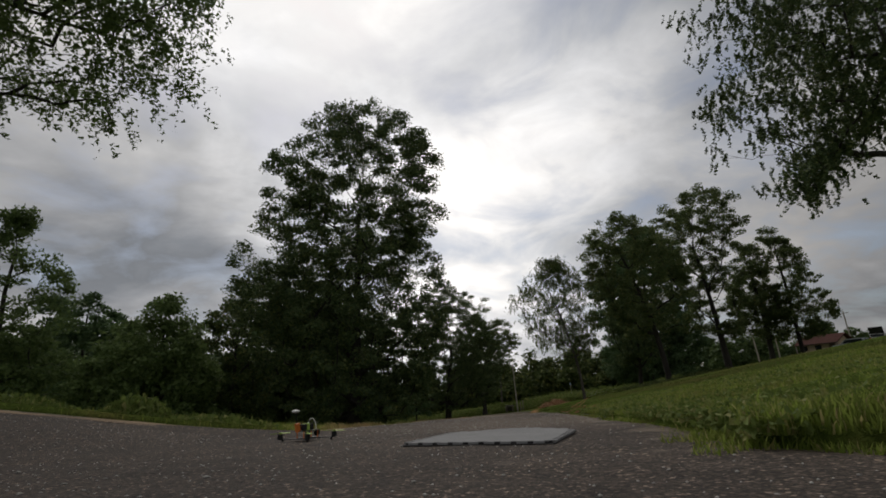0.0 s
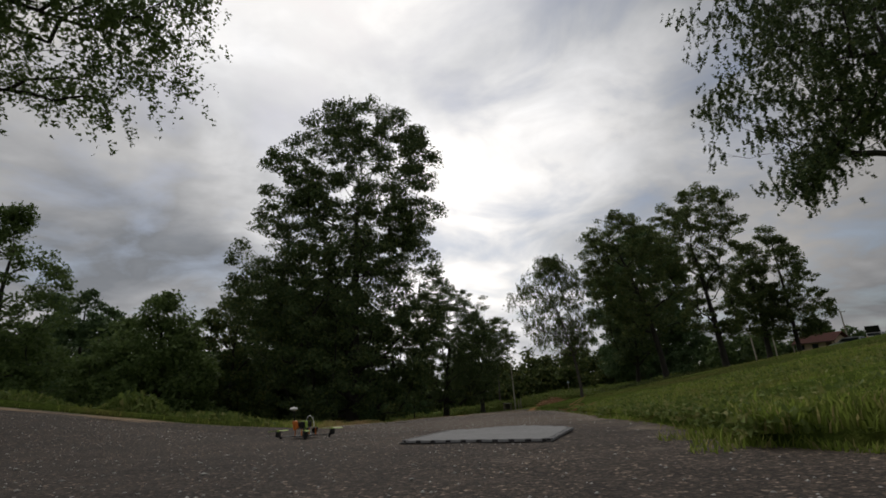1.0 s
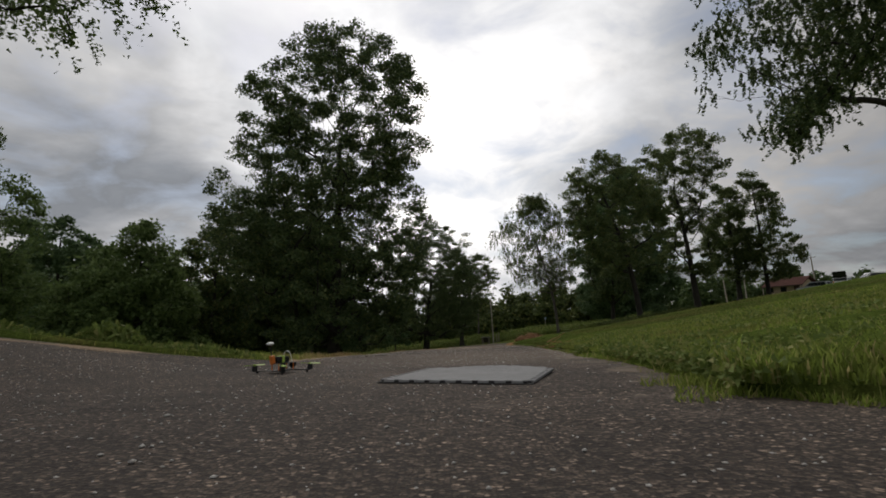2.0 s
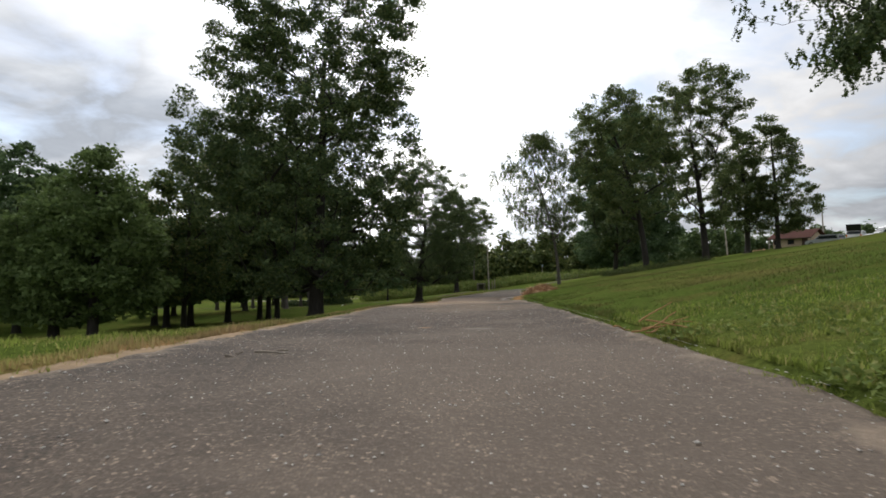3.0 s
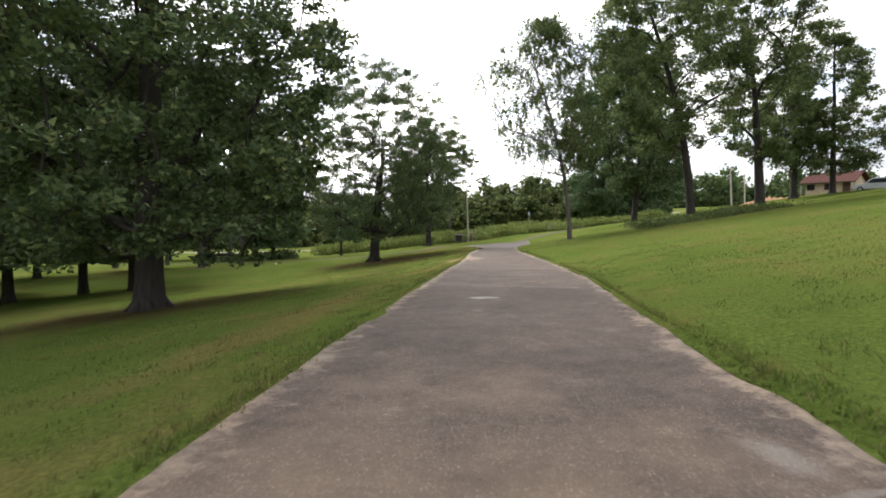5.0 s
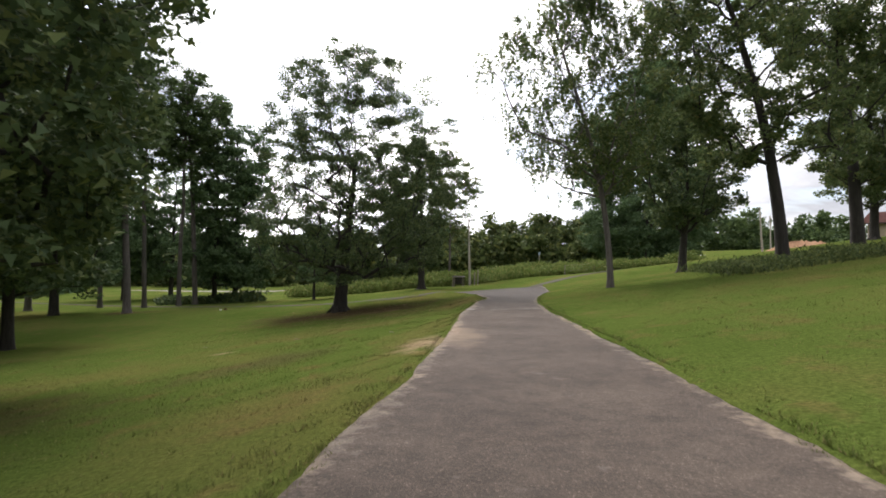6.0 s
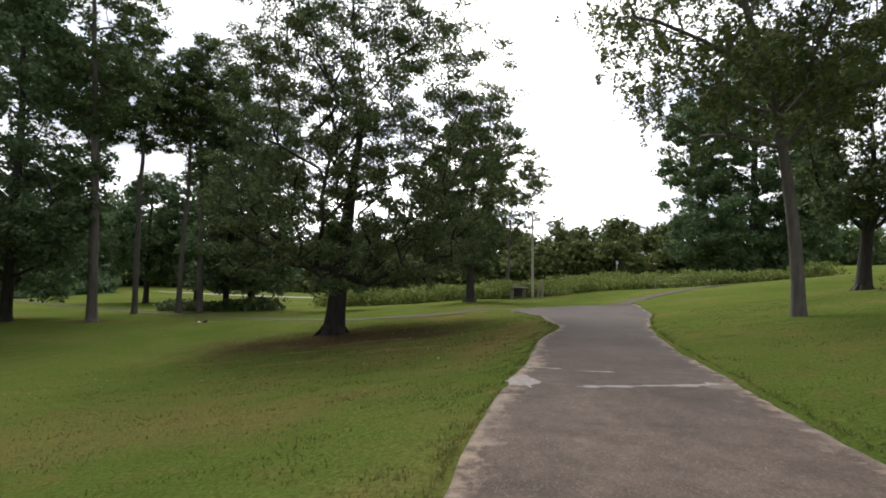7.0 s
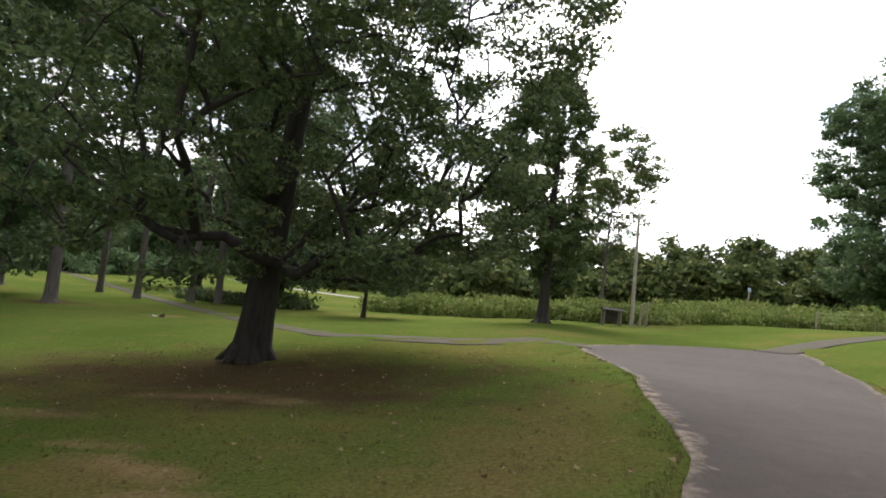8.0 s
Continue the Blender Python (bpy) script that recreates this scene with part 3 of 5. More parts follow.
def tree(label, x, y, trunk, bare, rows, leaf=OAK_LEAF, bark=BARK, seed=1, pads=300, pad=0.75, per=70, size=0.15, lean=(0, 0), curve=1.4, stem=0.62, lobes=34,
         gap=0.25, hang=0.0, rise=0.45, name="tree", flat=0.35, puff=0.62, sink=0.15, deep=0.92, tip=0.011, cover=0.0, limb=0.5, tip_over=(0, 0)):
    """One tree. rows: height, reach to -x and reach to +x of its crown. Limbs grow out from the trunk to clumps of leaves."""
    rng = np.random.default_rng(seed)
    ob = thing(name, label, "tree", pose(x, y, height(x, y) - sink, *tip_over))
    rows = np.array(rows, float)
    tall, foot = rows[-1, 0], rows[0, 0]
    wood, crown = Build(), Build()

    def span(h):
        l, r = np.interp(h, rows[:, 0], rows[:, 1]), np.interp(h, rows[:, 0], rows[:, 2])
        return (r - l) / 2, np.maximum((l + r) / 2, 0.1)

    # trunk with flared roots
    top = foot + (tall - foot) * stem
    hs = np.linspace(0, 1, 16)
    sway = np.cumsum(rng.normal(0, 0.010 * top, (16, 2)), 0) * hs[:, None] * 0.35
    bow = (hs * top / tall) ** curve
    line = np.stack([lean[0] * bow + sway[:, 0], lean[1] * bow + sway[:, 1], hs * top], 1)
    rad = trunk * (1 - 0.78 * hs ** 1.1) + 0.01
    butt = np.array([0.0, 0.12, 0.3, 0.6, 1.1]) * max(1.0, trunk * 2.6)
    pts = np.stack([np.interp(butt, line[:, 2], line[:, n]) for n in range(3)], 1)
    keep = line[:, 2] > butt[-1] + 0.1
    stem_pts = np.concatenate([pts, line[keep]])
    stem_rad = np.concatenate([np.interp(butt, line[:, 2], rad) * [1.75, 1.42, 1.2, 1.08, 1.0], rad[keep]])
    wood.tube(stem_pts, stem_rad, 14)
    for k in range(6):
        a = k * 1.05 + rng.uniform(-0.3, 0.3)
        way = np.array([math.cos(a), math.sin(a), 0])
        wood.tube([way * trunk * 0.6 + [0, 0, trunk * 1.6], way * trunk * 1.25 + [0, 0, trunk * 0.6], way * trunk * rng.uniform(1.9, 2.5) + [0, 0, -0.03]],
                  [trunk * 0.3, trunk * 0.34, trunk * 0.12], 6)
    # clumps stand in lobes on the crown's outline, with some fill between them
    bumpy = ripple(rng)

    def inside(count, lo, hi, power):
        fine_h = np.linspace(foot, tall, 200)
        area = span(fine_h)[1] ** 1.2 * (1 + cover * (1 - (fine_h - foot) / (tall - foot)))
        h_ = np.interp(rng.random(count), np.cumsum(area) / area.sum(), fine_h)
        c, r = span(h_)
        a, f = rng.uniform(0, 2 * np.pi, count), lo + (hi - lo) * rng.random(count) ** power
        p = np.stack([c + r * f * np.cos(a), r * deep * f * np.sin(a), h_], 1)
        p[:, :2] *= (1 + 0.13 * bumpy(p))[:, None]
        return p

    heads = inside(lobes, 0.55, 0.92, 0.7)
    heads[0] = [span(tall * 0.97)[0], 0, tall * 0.97]
    pick = rng.integers(0, lobes, int(pads * 0.72))
    spread = 0.26 * span(heads[pick, 2])[1][:, None] + 0.35
    near_ = heads[pick] + rng.normal(0, 1, (len(pick), 3)) * spread * [0.8, 0.8, 0.62]
    fill = inside(int(pads * 0.6), 0.1, 0.97, 0.55)
    fill = fill[bumpy(fill * 1.9 + 5) > gap - 0.6][:max(1, pads - len(near_))]
    spots = np.concatenate([near_, fill])
    c, r = span(spots[:, 2])
    over = np.hypot((spots[:, 0] - c) / r, spots[:, 1] / r)
    pull = np.minimum(1, 1.04 / np.maximum(over, 1e-3))
    spots[:, 0], spots[:, 1] = c + (spots[:, 0] - c) * pull, spots[:, 1] * pull
    spots = spots[(spots[:, 2] > foot * 0.9) & (spots[:, 2] < tall + 0.2)]
    # every lobe, then every clump, is joined to the nearest wood below it
    nodes = np.zeros((len(spots) * 14 + lobes * 16 + 40, 3)); up_from = np.full(len(nodes), -1); load = np.zeros(len(nodes)); cap = np.zeros(len(nodes))
    ok = line[:, 2] >= bare * 0.85
    base = line[ok] if ok.sum() > 1 else line[-3:]
    base_r = rad[ok] if ok.sum() > 1 else rad[-3:]
    n = len(base)
    nodes[:n], cap[:n] = base, base_r * limb
    up_from[1:n] = np.arange(n - 1)
    chains = []

    def axis(p):
        return np.hypot(p[..., 0] - np.interp(p[..., 2], line[:, 2], line[:, 0]), p[..., 1] - np.interp(p[..., 2], line[:, 2], line[:, 1]))

    for group in (heads, spots):
        for p in group[np.argsort(axis(group) + 0.15 * group[:, 2])]:
            d = p - nodes[:n]
            flat_d = np.hypot(d[:, 0], d[:, 1])
            cost = np.linalg.norm(d, axis=1) + 1.6 * np.maximum(0, rise * flat_d - d[:, 2]) + 1.2 * np.maximum(0, axis(nodes[:n]) - axis(p))
            j = int(np.argmin(cost))
            far = float(np.linalg.norm(d[j]))
            if far < 0.12:
                load[j] += 1
                continue
            steps = min(12, max(2, int(far / 0.75) + 1))
            s = np.linspace(0, 1, steps + 1)[:, None]
            mid_ = nodes[j] + d[j] * 0.5 + np.array([0, 0, (0.10 - 0.1 * hang) * far]) + rng.normal(0, 0.07 * far, 3)
            way = (1 - s) ** 2 * nodes[j] + 2 * s * (1 - s) * mid_ + s ** 2 * p
            way[1:-1] += rng.normal(0, 0.035 * min(far, 2.0), (steps - 1, 3))
            ids = np.arange(n, n + steps)
            nodes[ids], up_from[ids] = way[1:], np.r_[j, ids[:-1]]
            cap[ids] = cap[j] * np.linspace(0.97, 0.75, steps)
            load[ids[-1]] += 1
            chains.append((j, ids))
            n += steps
    for k in range(n - 1, 0, -1):
        if up_from[k] >= 0:
            load[up_from[k]] += load[k]
    thick = np.minimum(tip * np.maximum(load[:n], 1) ** 0.56, np.maximum(cap[:n], 0.008))
    for j, ids in chains:
        w = np.r_[thick[ids[0]], thick[ids]]
        w[-1] *= 0.7
        wood.tube(np.concatenate([nodes[j][None], nodes[ids]]), w, 7 if w[0] > 0.06 else 5 if w[0] > 0.025 else 3)
    # leaves
    count = rng.poisson(per * rng.uniform(0.55, 1.35, len(spots)))
    idx = np.repeat(np.arange(len(spots)), count)
    ball = rng.normal(0, 1, (len(idx), 3))
    ball *= (rng.random(len(idx)) ** 0.45 / np.linalg.norm(ball, axis=1))[:, None]
    wide_ = (pad * rng.uniform(0.65, 1.3, len(spots)))[idx, None]
    if hang:
        # thin strands of leaves hang from each clump
        strand = rng.integers(0, 6, len(idx))
        root = rng.normal(0, 0.5, (len(spots), 6, 3)) * [1, 1, 0.35]
        drift_ = rng.normal(0, 0.35, (len(spots), 6, 2))
        drop = rng.random(len(idx)) * hang * rng.uniform(0.5, 1.5, (len(spots), 6))[idx, strand]
        place = spots[idx] + root[idx, strand] * wide_ * 1.3 + ball * 0.11
        place[:, 2] -= drop
        place[:, :2] += drift_[idx, strand] * drop[:, None]
    else:
        place = spots[idx] + ball * wide_ * [1, 1, puff]
    place[:, 2] = np.maximum(place[:, 2], foot * 0.8 + 0.25 * rng.random(len(idx)))
    crown.leaves(place, size, rng, flat)
    part("trunk", wood.mesh("trunk", bark, True), bark, ob)
    part("crown", crown.mesh("crown", leaf), leaf, ob)
    return ob


# the lane's own trees
tree("huge dark broad oak with low spreading boughs", -4.6, 38.0, 0.46, 2.2, [(1.9, 3.6, 3.8), (4, 5.4, 5.0), (7, 6.8, 5.8), (10.5, 8.2, 6.4), (13, 8.2, 5.8), (14.6, 6.8, 5.4), (17, 6.1, 6.8), (20, 6.3, 6.6), (23.2, 5.2, 5.4), (25.4, 2.0, 2.4)],
     OAK_LEAF, BARK, 1, 1450, 0.70, 122, 0.115, (0.8, 0), 1.3, 0.66, 84, 0.05, cover=1.2, limb=0.42)
tree("oak with dark flared trunk in a shaded patch", 1.6, 62, 0.40, 2.3, [(2.2, 3.2, 3.4), (3.5, 4.8, 5.4), (6, 4.4, 6.0), (8.5, 4.3, 6.8), (10.5, 4.4, 6.8), (12.5, 4.2, 5.8), (14.3, 3.4, 4.8), (15.4, 2.2, 1.6), (16.2, 0.9, 0.9)],
     OAK_LEAF, BARK, 2, 920, 0.55, 168, 0.070, (1.2, 0), 1.2, 0.5, 84, 0.15, puff=0.5, rise=0.55, cover=0.7, limb=0.42)
tree("slim dark oak beside the crossing path", 7, 82.6, 0.34, 2.4, [(2.2, 1.8, 1.8), (4, 3.4, 2.4), (8, 4.0, 2.5), (11, 3.7, 2.3), (13.5, 2.5, 1.6), (15.4, 0.6, 0.6)],
     OAK_LEAF, BARK, 3, 380, 0.62, 95, 0.15, (0.3, 0), stem=0.8, tip_over=(-1.5, -2))
tree("light open tree at the field's edge", 10.9, 97, 0.17, 5.5, [(6.0, 1.4, 1.4), (9, 2.4, 3.0), (12, 3.2, 4.4), (14.5, 2.6, 3.4), (17, 0.8, 1.0)],
     AIRY_LEAF, PALE_BARK, 4, 210, 0.6, 60, 0.15, (0.6, 0), stem=0.45, lobes=18, rise=0.9, tip=0.016)
tree("small dark young tree with a thin stem", -3.2, 80.1, 0.13, 2.0, [(1.9, 1.8, 1.8), (3.2, 2.8, 2.8), (5, 2.2, 2.2), (6.6, 0.4, 0.4)], CEDAR_LEAF, BARK, 5, 110, 0.55, 80, 0.15, lobes=14, stem=0.8)
tree("pale leaning tree with airy drooping foliage", 15.5, 55.1, 0.15, 4.5, [(4.8, 2.4, 0.8), (6.5, 4.4, 1.6), (9, 7.0, 1.8), (11, 6.4, 1.9), (13, 4.9, 1.2), (15.2, 3.0, -1.2)],
     AIRY_LEAF, PALE_BARK, 6, 520, 0.46, 115, 0.072, (-3.6, 0.6), 1.75, 0.85, 34, 0.4, 0.5, 0.55, name="leaning_tree")
tree("tall tree with a leaning dark forked trunk", 24.2, 55, 0.30, 5.0, [(5.5, 3.4, 2.4), (9, 5.6, 3.0), (12, 7.0, 2.6), (15, 7.2, 1.4), (17, 5.6, -0.6), (18.6, 4.2, -2.4)],
     OLIVE_LEAF, BARK, 7, 430, 0.64, 95, 0.12, (-3.9, 0.8), 1.5, 0.75, 36, 0.1, name="leaning_tree")
tree("tall forked yellowing green tree on the slope", 33.3, 60.6, 0.38, 4.5, [(4, 1.8, 1.4), (6, 3.0, 2.9), (9, 3.4, 3.0), (12, 3.4, 2.8), (15, 6.0, 3.6), (17.5, 6.6, 4.6), (20, 4.2, 4.0), (22.2, 0.8, 2.6)],
     OLIVE_LEAF, BARK, 8, 390, 0.66, 90, 0.14, (-1.6, 0), 1.2, 0.6, 36, 0.45, rise=0.8)
tree("dark green park tree on the slope", 45.2, 72, 0.34, 3.0, [(2.8, 3.6, 2.2), (6, 4.0, 3.0), (9, 3.5, 3.0), (12, 3.0, 2.8), (14.5, 2.0, 2.0), (16.2, 0.5, 0.5)], OLIVE_LEAF, BARK, 9, 300, 0.72, 75, 0.16, stem=0.85, gap=0.1)
tree("dark green park tree before the house", 48.6, 70.9, 0.28, 2.6, [(2.5, 2.6, 3.0), (5, 4.4, 4.4), (9, 4.8, 3.7), (13, 4.2, 2.4), (16, 2.8, 0.9), (17.8, 1.4, -0.8)], OLIVE_LEAF, BARK, 10, 330, 0.72, 75, 0.16, (-0.6, 0), stem=0.85, gap=0.1, rise=0.7)
tree("low forking tree with a black trunk", 25.3, 66.5, 0.30, 3.0, [(3.4, 1.6, 2.0), (5.5, 2.6, 4.0), (8, 3.2, 4.5), (11, 2.2, 3.0), (12.8, 0.5, 0.6)], OAK_LEAF, BARK, 11, 260, 0.62, 80, 0.14, (0.6, 0), stem=0.4, rise=0.9)
tree("big dense dark tree with branches low down", 48.0, 119.5, 0.7, 2.5, [(2, 7, 7), (5, 11, 9), (10, 13.2, 9.5), (15, 12.6, 9), (20, 12.2, 8.4), (25, 11.4, 8.6), (30, 9.0, 8), (34, 5.4, 6), (37, 1.6, 2.0)],
     CEDAR_LEAF, BARK, 12, 1100, 1.25, 85, 0.32, stem=0.85, lobes=70, gap=-0.4, rise=0.2)
for k, (px, py, tall, r) in enumerate(((-15.3, 70.8, 25, 0.27), (-17.8, 78.4, 22, 0.2), (-15.9, 80.9, 21, 0.2), (-15.0, 82.5, 23.5, 0.24), (-22.5, 80, 22, 0.2), (-26, 76, 23, 0.24))):
    low = 11.5 + 1.2 * (k % 3)
    tree("tall bare-stemmed pine with a high tufted crown", px, py, r, low, [(low, 1.2, 1.4), (low + 2.5, 2.6, 2.8), (tall * 0.7, 3.4, 3.2), (tall * 0.86, 2.6, 2.8), (tall, 0.6, 0.6)],
         PINE_LEAF, PALE_BARK, 20 + k, 200, 0.58, 70, 0.14, ((k % 3 - 1) * 0.8, 0), 1.1, 0.97, 30, 0.45, rise=0.05, name="pine_tree", puff=0.5, tip=0.013, tip_over=(-2, -2.5))
tree("tall dense dark tree with skirts near the lawn", -20.3, 70.4, 0.3, 2.0, [(1.6, 3.2, 3.4), (4, 4.4, 4.4), (10, 4.2, 4.4), (16, 3.8, 3.8), (20, 2.6, 2.6), (23, 0.6, 0.6)], CEDAR_LEAF, BARK, 35, 520, 0.8, 85, 0.16, stem=0.9, gap=-0.2, rise=0.2)
for k, (px, py) in enumerate(((-14.2, 85.2), (-12.3, 85.8))):
    tree("tall dense dark tree with skirts near the lawn", px, py, 0.26, 2.0, [(1.8, 2.4, 2.6), (4, 3.8, 3.8), (8, 3.5, 3.6), (13, 3.6, 3.6), (18, 2.7, 2.7), (21.5 - 3 * k, 0.6, 0.6)], CEDAR_LEAF, BARK, 36 + k, 330, 0.8, 70, 0.19, stem=0.9, gap=-0.2, rise=0.2)
for k, (px, py, tall, wide) in enumerate(((-32.5, 50, 16.4, 4.9), (-36.5, 60, 16.5, 5.2), (-19.9, 50.0, 9.4, 3.2), (-18.0, 50.3, 9.0, 3.2), (-23.5, 55, 11.5, 3.8), (-27, 66, 10, 4.0), (-44, 72, 19, 6.0), (-41, 57, 18, 5.0), (-16.2, 54, 9.5, 3.0))):
    tree("dense dark evergreen with skirts near the lawn", px, py, 0.28, 2.0, [(2.5, wide * 0.75, wide * 0.7), (4.2, wide, wide), (tall * 0.5, wide * 0.95, wide), (tall * 0.78, wide * 0.72, wide * 0.66), (tall, 0.5, 0.5)],
         CEDAR_LEAF, BARK, 40 + k, 240, 0.85, 62, 0.22, stem=0.85, lobes=26, gap=-0.2, rise=0.25, name="evergreen_tree")
for k, (px, py) in enumerate(((-13.3, 54.2), (-12.6, 54.6), (-11.7, 54.3))):
    tree("dark tree in a tight row of stems", px, py, 0.24, 2.4, [(2.9, 2.8, 2.8), (5, 3.6, 3.4), (9, 3.4, 3.2), (12, 2.2, 2.0), (14, 0.4, 0.4)], OAK_LEAF, BARK, 64 + k, 170, 0.8, 66, 0.19, stem=0.85, gap=0.0)
for k, (px, py, tall) in enumerate(((-31, 100, 15.5), (-26, 102, 19))):
    tree("tall dark tree at the back of the pines", px, py, 0.3, 3.0, [(3.0, 3.4, 3.4), (6, 4.6, 4.6), (tall * 0.55, 4.6, 4.4), (tall * 0.8, 3.2, 3.0), (tall, 0.6, 0.6)], CEDAR_LEAF, BARK, 80 + k, 300, 0.85, 66, 0.22, stem=0.85, lobes=30, gap=-0.1, rise=0.3)
tree("light green bushy tree behind the huge oak", -16.6, 46, 0.22, 2.0, [(2.6, 3.0, 3.0), (5, 4.2, 4.4), (9, 3.8, 4.0), (11.5, 2.6, 2.8), (13.2, 0.6, 0.6)], AIRY_LEAF, BARK, 55, 300, 0.75, 60, 0.16, (0.4, 0), stem=0.8, rise=0.6)
for k, (px, py, tall, wide) in enumerate(((-17.3, 36.0, 11.4, 3.5), (-20.6, 37.5, 10.4, 3.2), (-29.0, 36.0, 19.0, 4.8))):
    tree("dense dark evergreen standing below the apron", px, py, 0.3, 2.0, [(1.4, wide * 0.8, wide * 0.7), (3.5, wide, wide), (tall * 0.55, wide, wide), (tall * 0.82, wide * 0.66, wide * 0.66), (tall, 0.5, 0.5)],
         BUSH_LEAF, BARK, 57 + k, 330, 0.85, 78, 0.16, stem=0.85, lobes=30, gap=-0.2, rise=0.3, name="evergreen_tree")
tree("tree with feathery hanging sprays over the lane", -8.5, 8.6, 0.3, 5.0, [(7.4, 1.5, 4.4), (8.1, 2.4, 5.4), (9.2, 2.8, 6.1), (11, 2.8, 5.4), (14, 2.4, 3.6), (16, 0.6, 0.6)],
     BUSH_LEAF, BARK, 60, 800, 0.40, 115, 0.055, stem=0.7, lobes=46, gap=-0.3, hang=0.6, rise=0.25, deep=0.6)
tree("tall dark tree with hanging sprays above the slope", 35.1, 29.5, 0.6, 9.0, [(7.4, 12.8, -11.0), (10.2, 13.4, -9.0), (12.0, 14.2, -7.0), (13.2, 14.4, 9), (16, 13.6, 11), (19, 13.6, 12), (24, 15.0, 12), (28, 10, 10), (31, 2, 2)],
     OAK_LEAF, BARK, 61, 1500, 1.0, 120, 0.12, stem=0.7, lobes=80, gap=-0.4, hang=0.7, rise=0.25, deep=0.5)


def woods(name, label, spots, leaf, seed, size=0.4, each=1500, category="woodland"):
    """A far belt of trees as one mass of leaf clumps with an uneven top."""
    rng = np.random.default_rng(seed)
    b = Build()
    for x, y, tall, wide in spots:
        base = height(x, y)
        k = rng.integers(16, 26)
        u = rng.uniform(0.05, 0.93, k)
        r = wide * 0.55 * np.sqrt(np.clip(1 - u ** 2.5, 0.03, 1)) * rng.uniform(0.3, 1.0, k)
        ang = rng.uniform(0, 6.283, k)
        c = np.stack([x + r * np.cos(ang), y + r * np.sin(ang), base + tall * u], 1)
        i = rng.integers(0, k, each)
        b.leaves(c[i] + rng.normal(0, 1, (each, 3)) * wide * np.array([0.13, 0.13, 0.10]), size, rng, 0.3, 1.4)
        b.tube(bend((x, y, base - 0.3), (0, 0, 1), tall * 0.8, rng, 0, 0.04), np.linspace(0.22, 0.05, 7), 5)
    ob = new(name, b.mesh(name, leaf))
    return tagged(ob, label, category, kind="stuff")


rng = np.random.default_rng(77)
belt = [(x + rng.uniform(-2, 2), 148 + 0.08 * abs(x) + rng.uniform(-7, 12), rng.uniform(8.5, 13), rng.uniform(5, 7.5)) for x in np.arange(-110, 66, 3.6)]
belt += [(x + rng.uniform(-3, 3), 176 + rng.uniform(-5, 8), rng.uniform(12, 15.5), 8) for x in np.arange(-130, 72, 7.0)]
belt += [(x + rng.uniform(-2, 2), 137 + rng.uniform(-3, 3), rng.uniform(4, 7), 6.5) for x in np.arange(-80, 62, 3.0)]
woods("far_woods", "belt of mixed green trees behind the field", belt, FAR_LEAF, 71, 0.66, 1450)
side = [(-52 - rng.uniform(0, 26), y + rng.uniform(-3, 3), rng.uniform(12, 20), rng.uniform(6, 8)) for y in np.arange(40, 150, 2.4)]
woods("side_woods", "dark thick wood beyond the lawn", side, CEDAR_LEAF, 72, 0.55, 1500)
ridge = [(95 + rng.uniform(0, 150), 175 + rng.uniform(0, 60), rng.uniform(10, 14), 8) for _ in range(60)]
woods("ridge_woods", "dark pine wood along the hill's ridge", ridge, PINE_LEAF, 73, 0.9, 900)

# ---------------------------------------------------------------- shapes for things


def box_bm(bm, size, m=None, bevel=0.0):
    """Adds a box of that size about the origin of m, with bevelled edges."""
    got = bmesh.ops.create_cube(bm, size=1.0, matrix=Matrix.Diagonal((*size, 1)))
    if bevel:
        edges_ = list({e for v in got["verts"] for e in v.link_edges})
        got = bmesh.ops.bevel(bm, geom=edges_, offset=bevel, segments=2, affect="EDGES", profile=0.6)
    if m is not None:
        bmesh.ops.transform(bm, matrix=m, verts=list({v for v in got["verts"]}))


def box(size, m=None, bevel=0.0):
    bm = bmesh.new()
    box_bm(bm, size, m, bevel)
    return bm


def rod_bm(bm, a, b, r0, r1=None, sides=12):
    a, b = Vector(a), Vector(b)
    turn = (b - a).to_track_quat("Z", "Y").to_matrix().to_4x4()
    bmesh.ops.create_cone(bm, cap_ends=True, segments=sides, radius1=r0, radius2=r0 if r1 is None else r1, depth=(b - a).length,
                          matrix=Matrix.Translation((a + b) / 2) @ turn)


def rod(a, b, r0, r1=None, sides=12):
    bm = bmesh.new()
    rod_bm(bm, a, b, r0, r1, sides)
    return bm


def plate(outline, thick, m=None, bevel=0.0):
    """An outline in x, y, thickened upwards."""
    bm = bmesh.new()
    f = bm.faces.new([bm.verts.new((x, y, 0)) for x, y in outline])
    up = bmesh.ops.extrude_face_region(bm, geom=[f])
    bmesh.ops.translate(bm, vec=(0, 0, thick), verts=[v for v in up["geom"] if isinstance(v, bmesh.types.BMVert)])
    bmesh.ops.recalc_face_normals(bm, faces=bm.faces)
    if bevel:
        bmesh.ops.bevel(bm, geom=bm.edges[:], offset=bevel, segments=2, affect="EDGES")
    if m is not None:
        bmesh.ops.transform(bm, matrix=m, verts=bm.verts[:])
    return bm


def plain(name, colour, roughness, metal=0.0, grain=40.0):
    return mat_speckled(name, tuple(0.85 * c for c in colour), tuple(min(1, 1.12 * c) for c in colour), grain, roughness, metal, 0.12, 0.002)


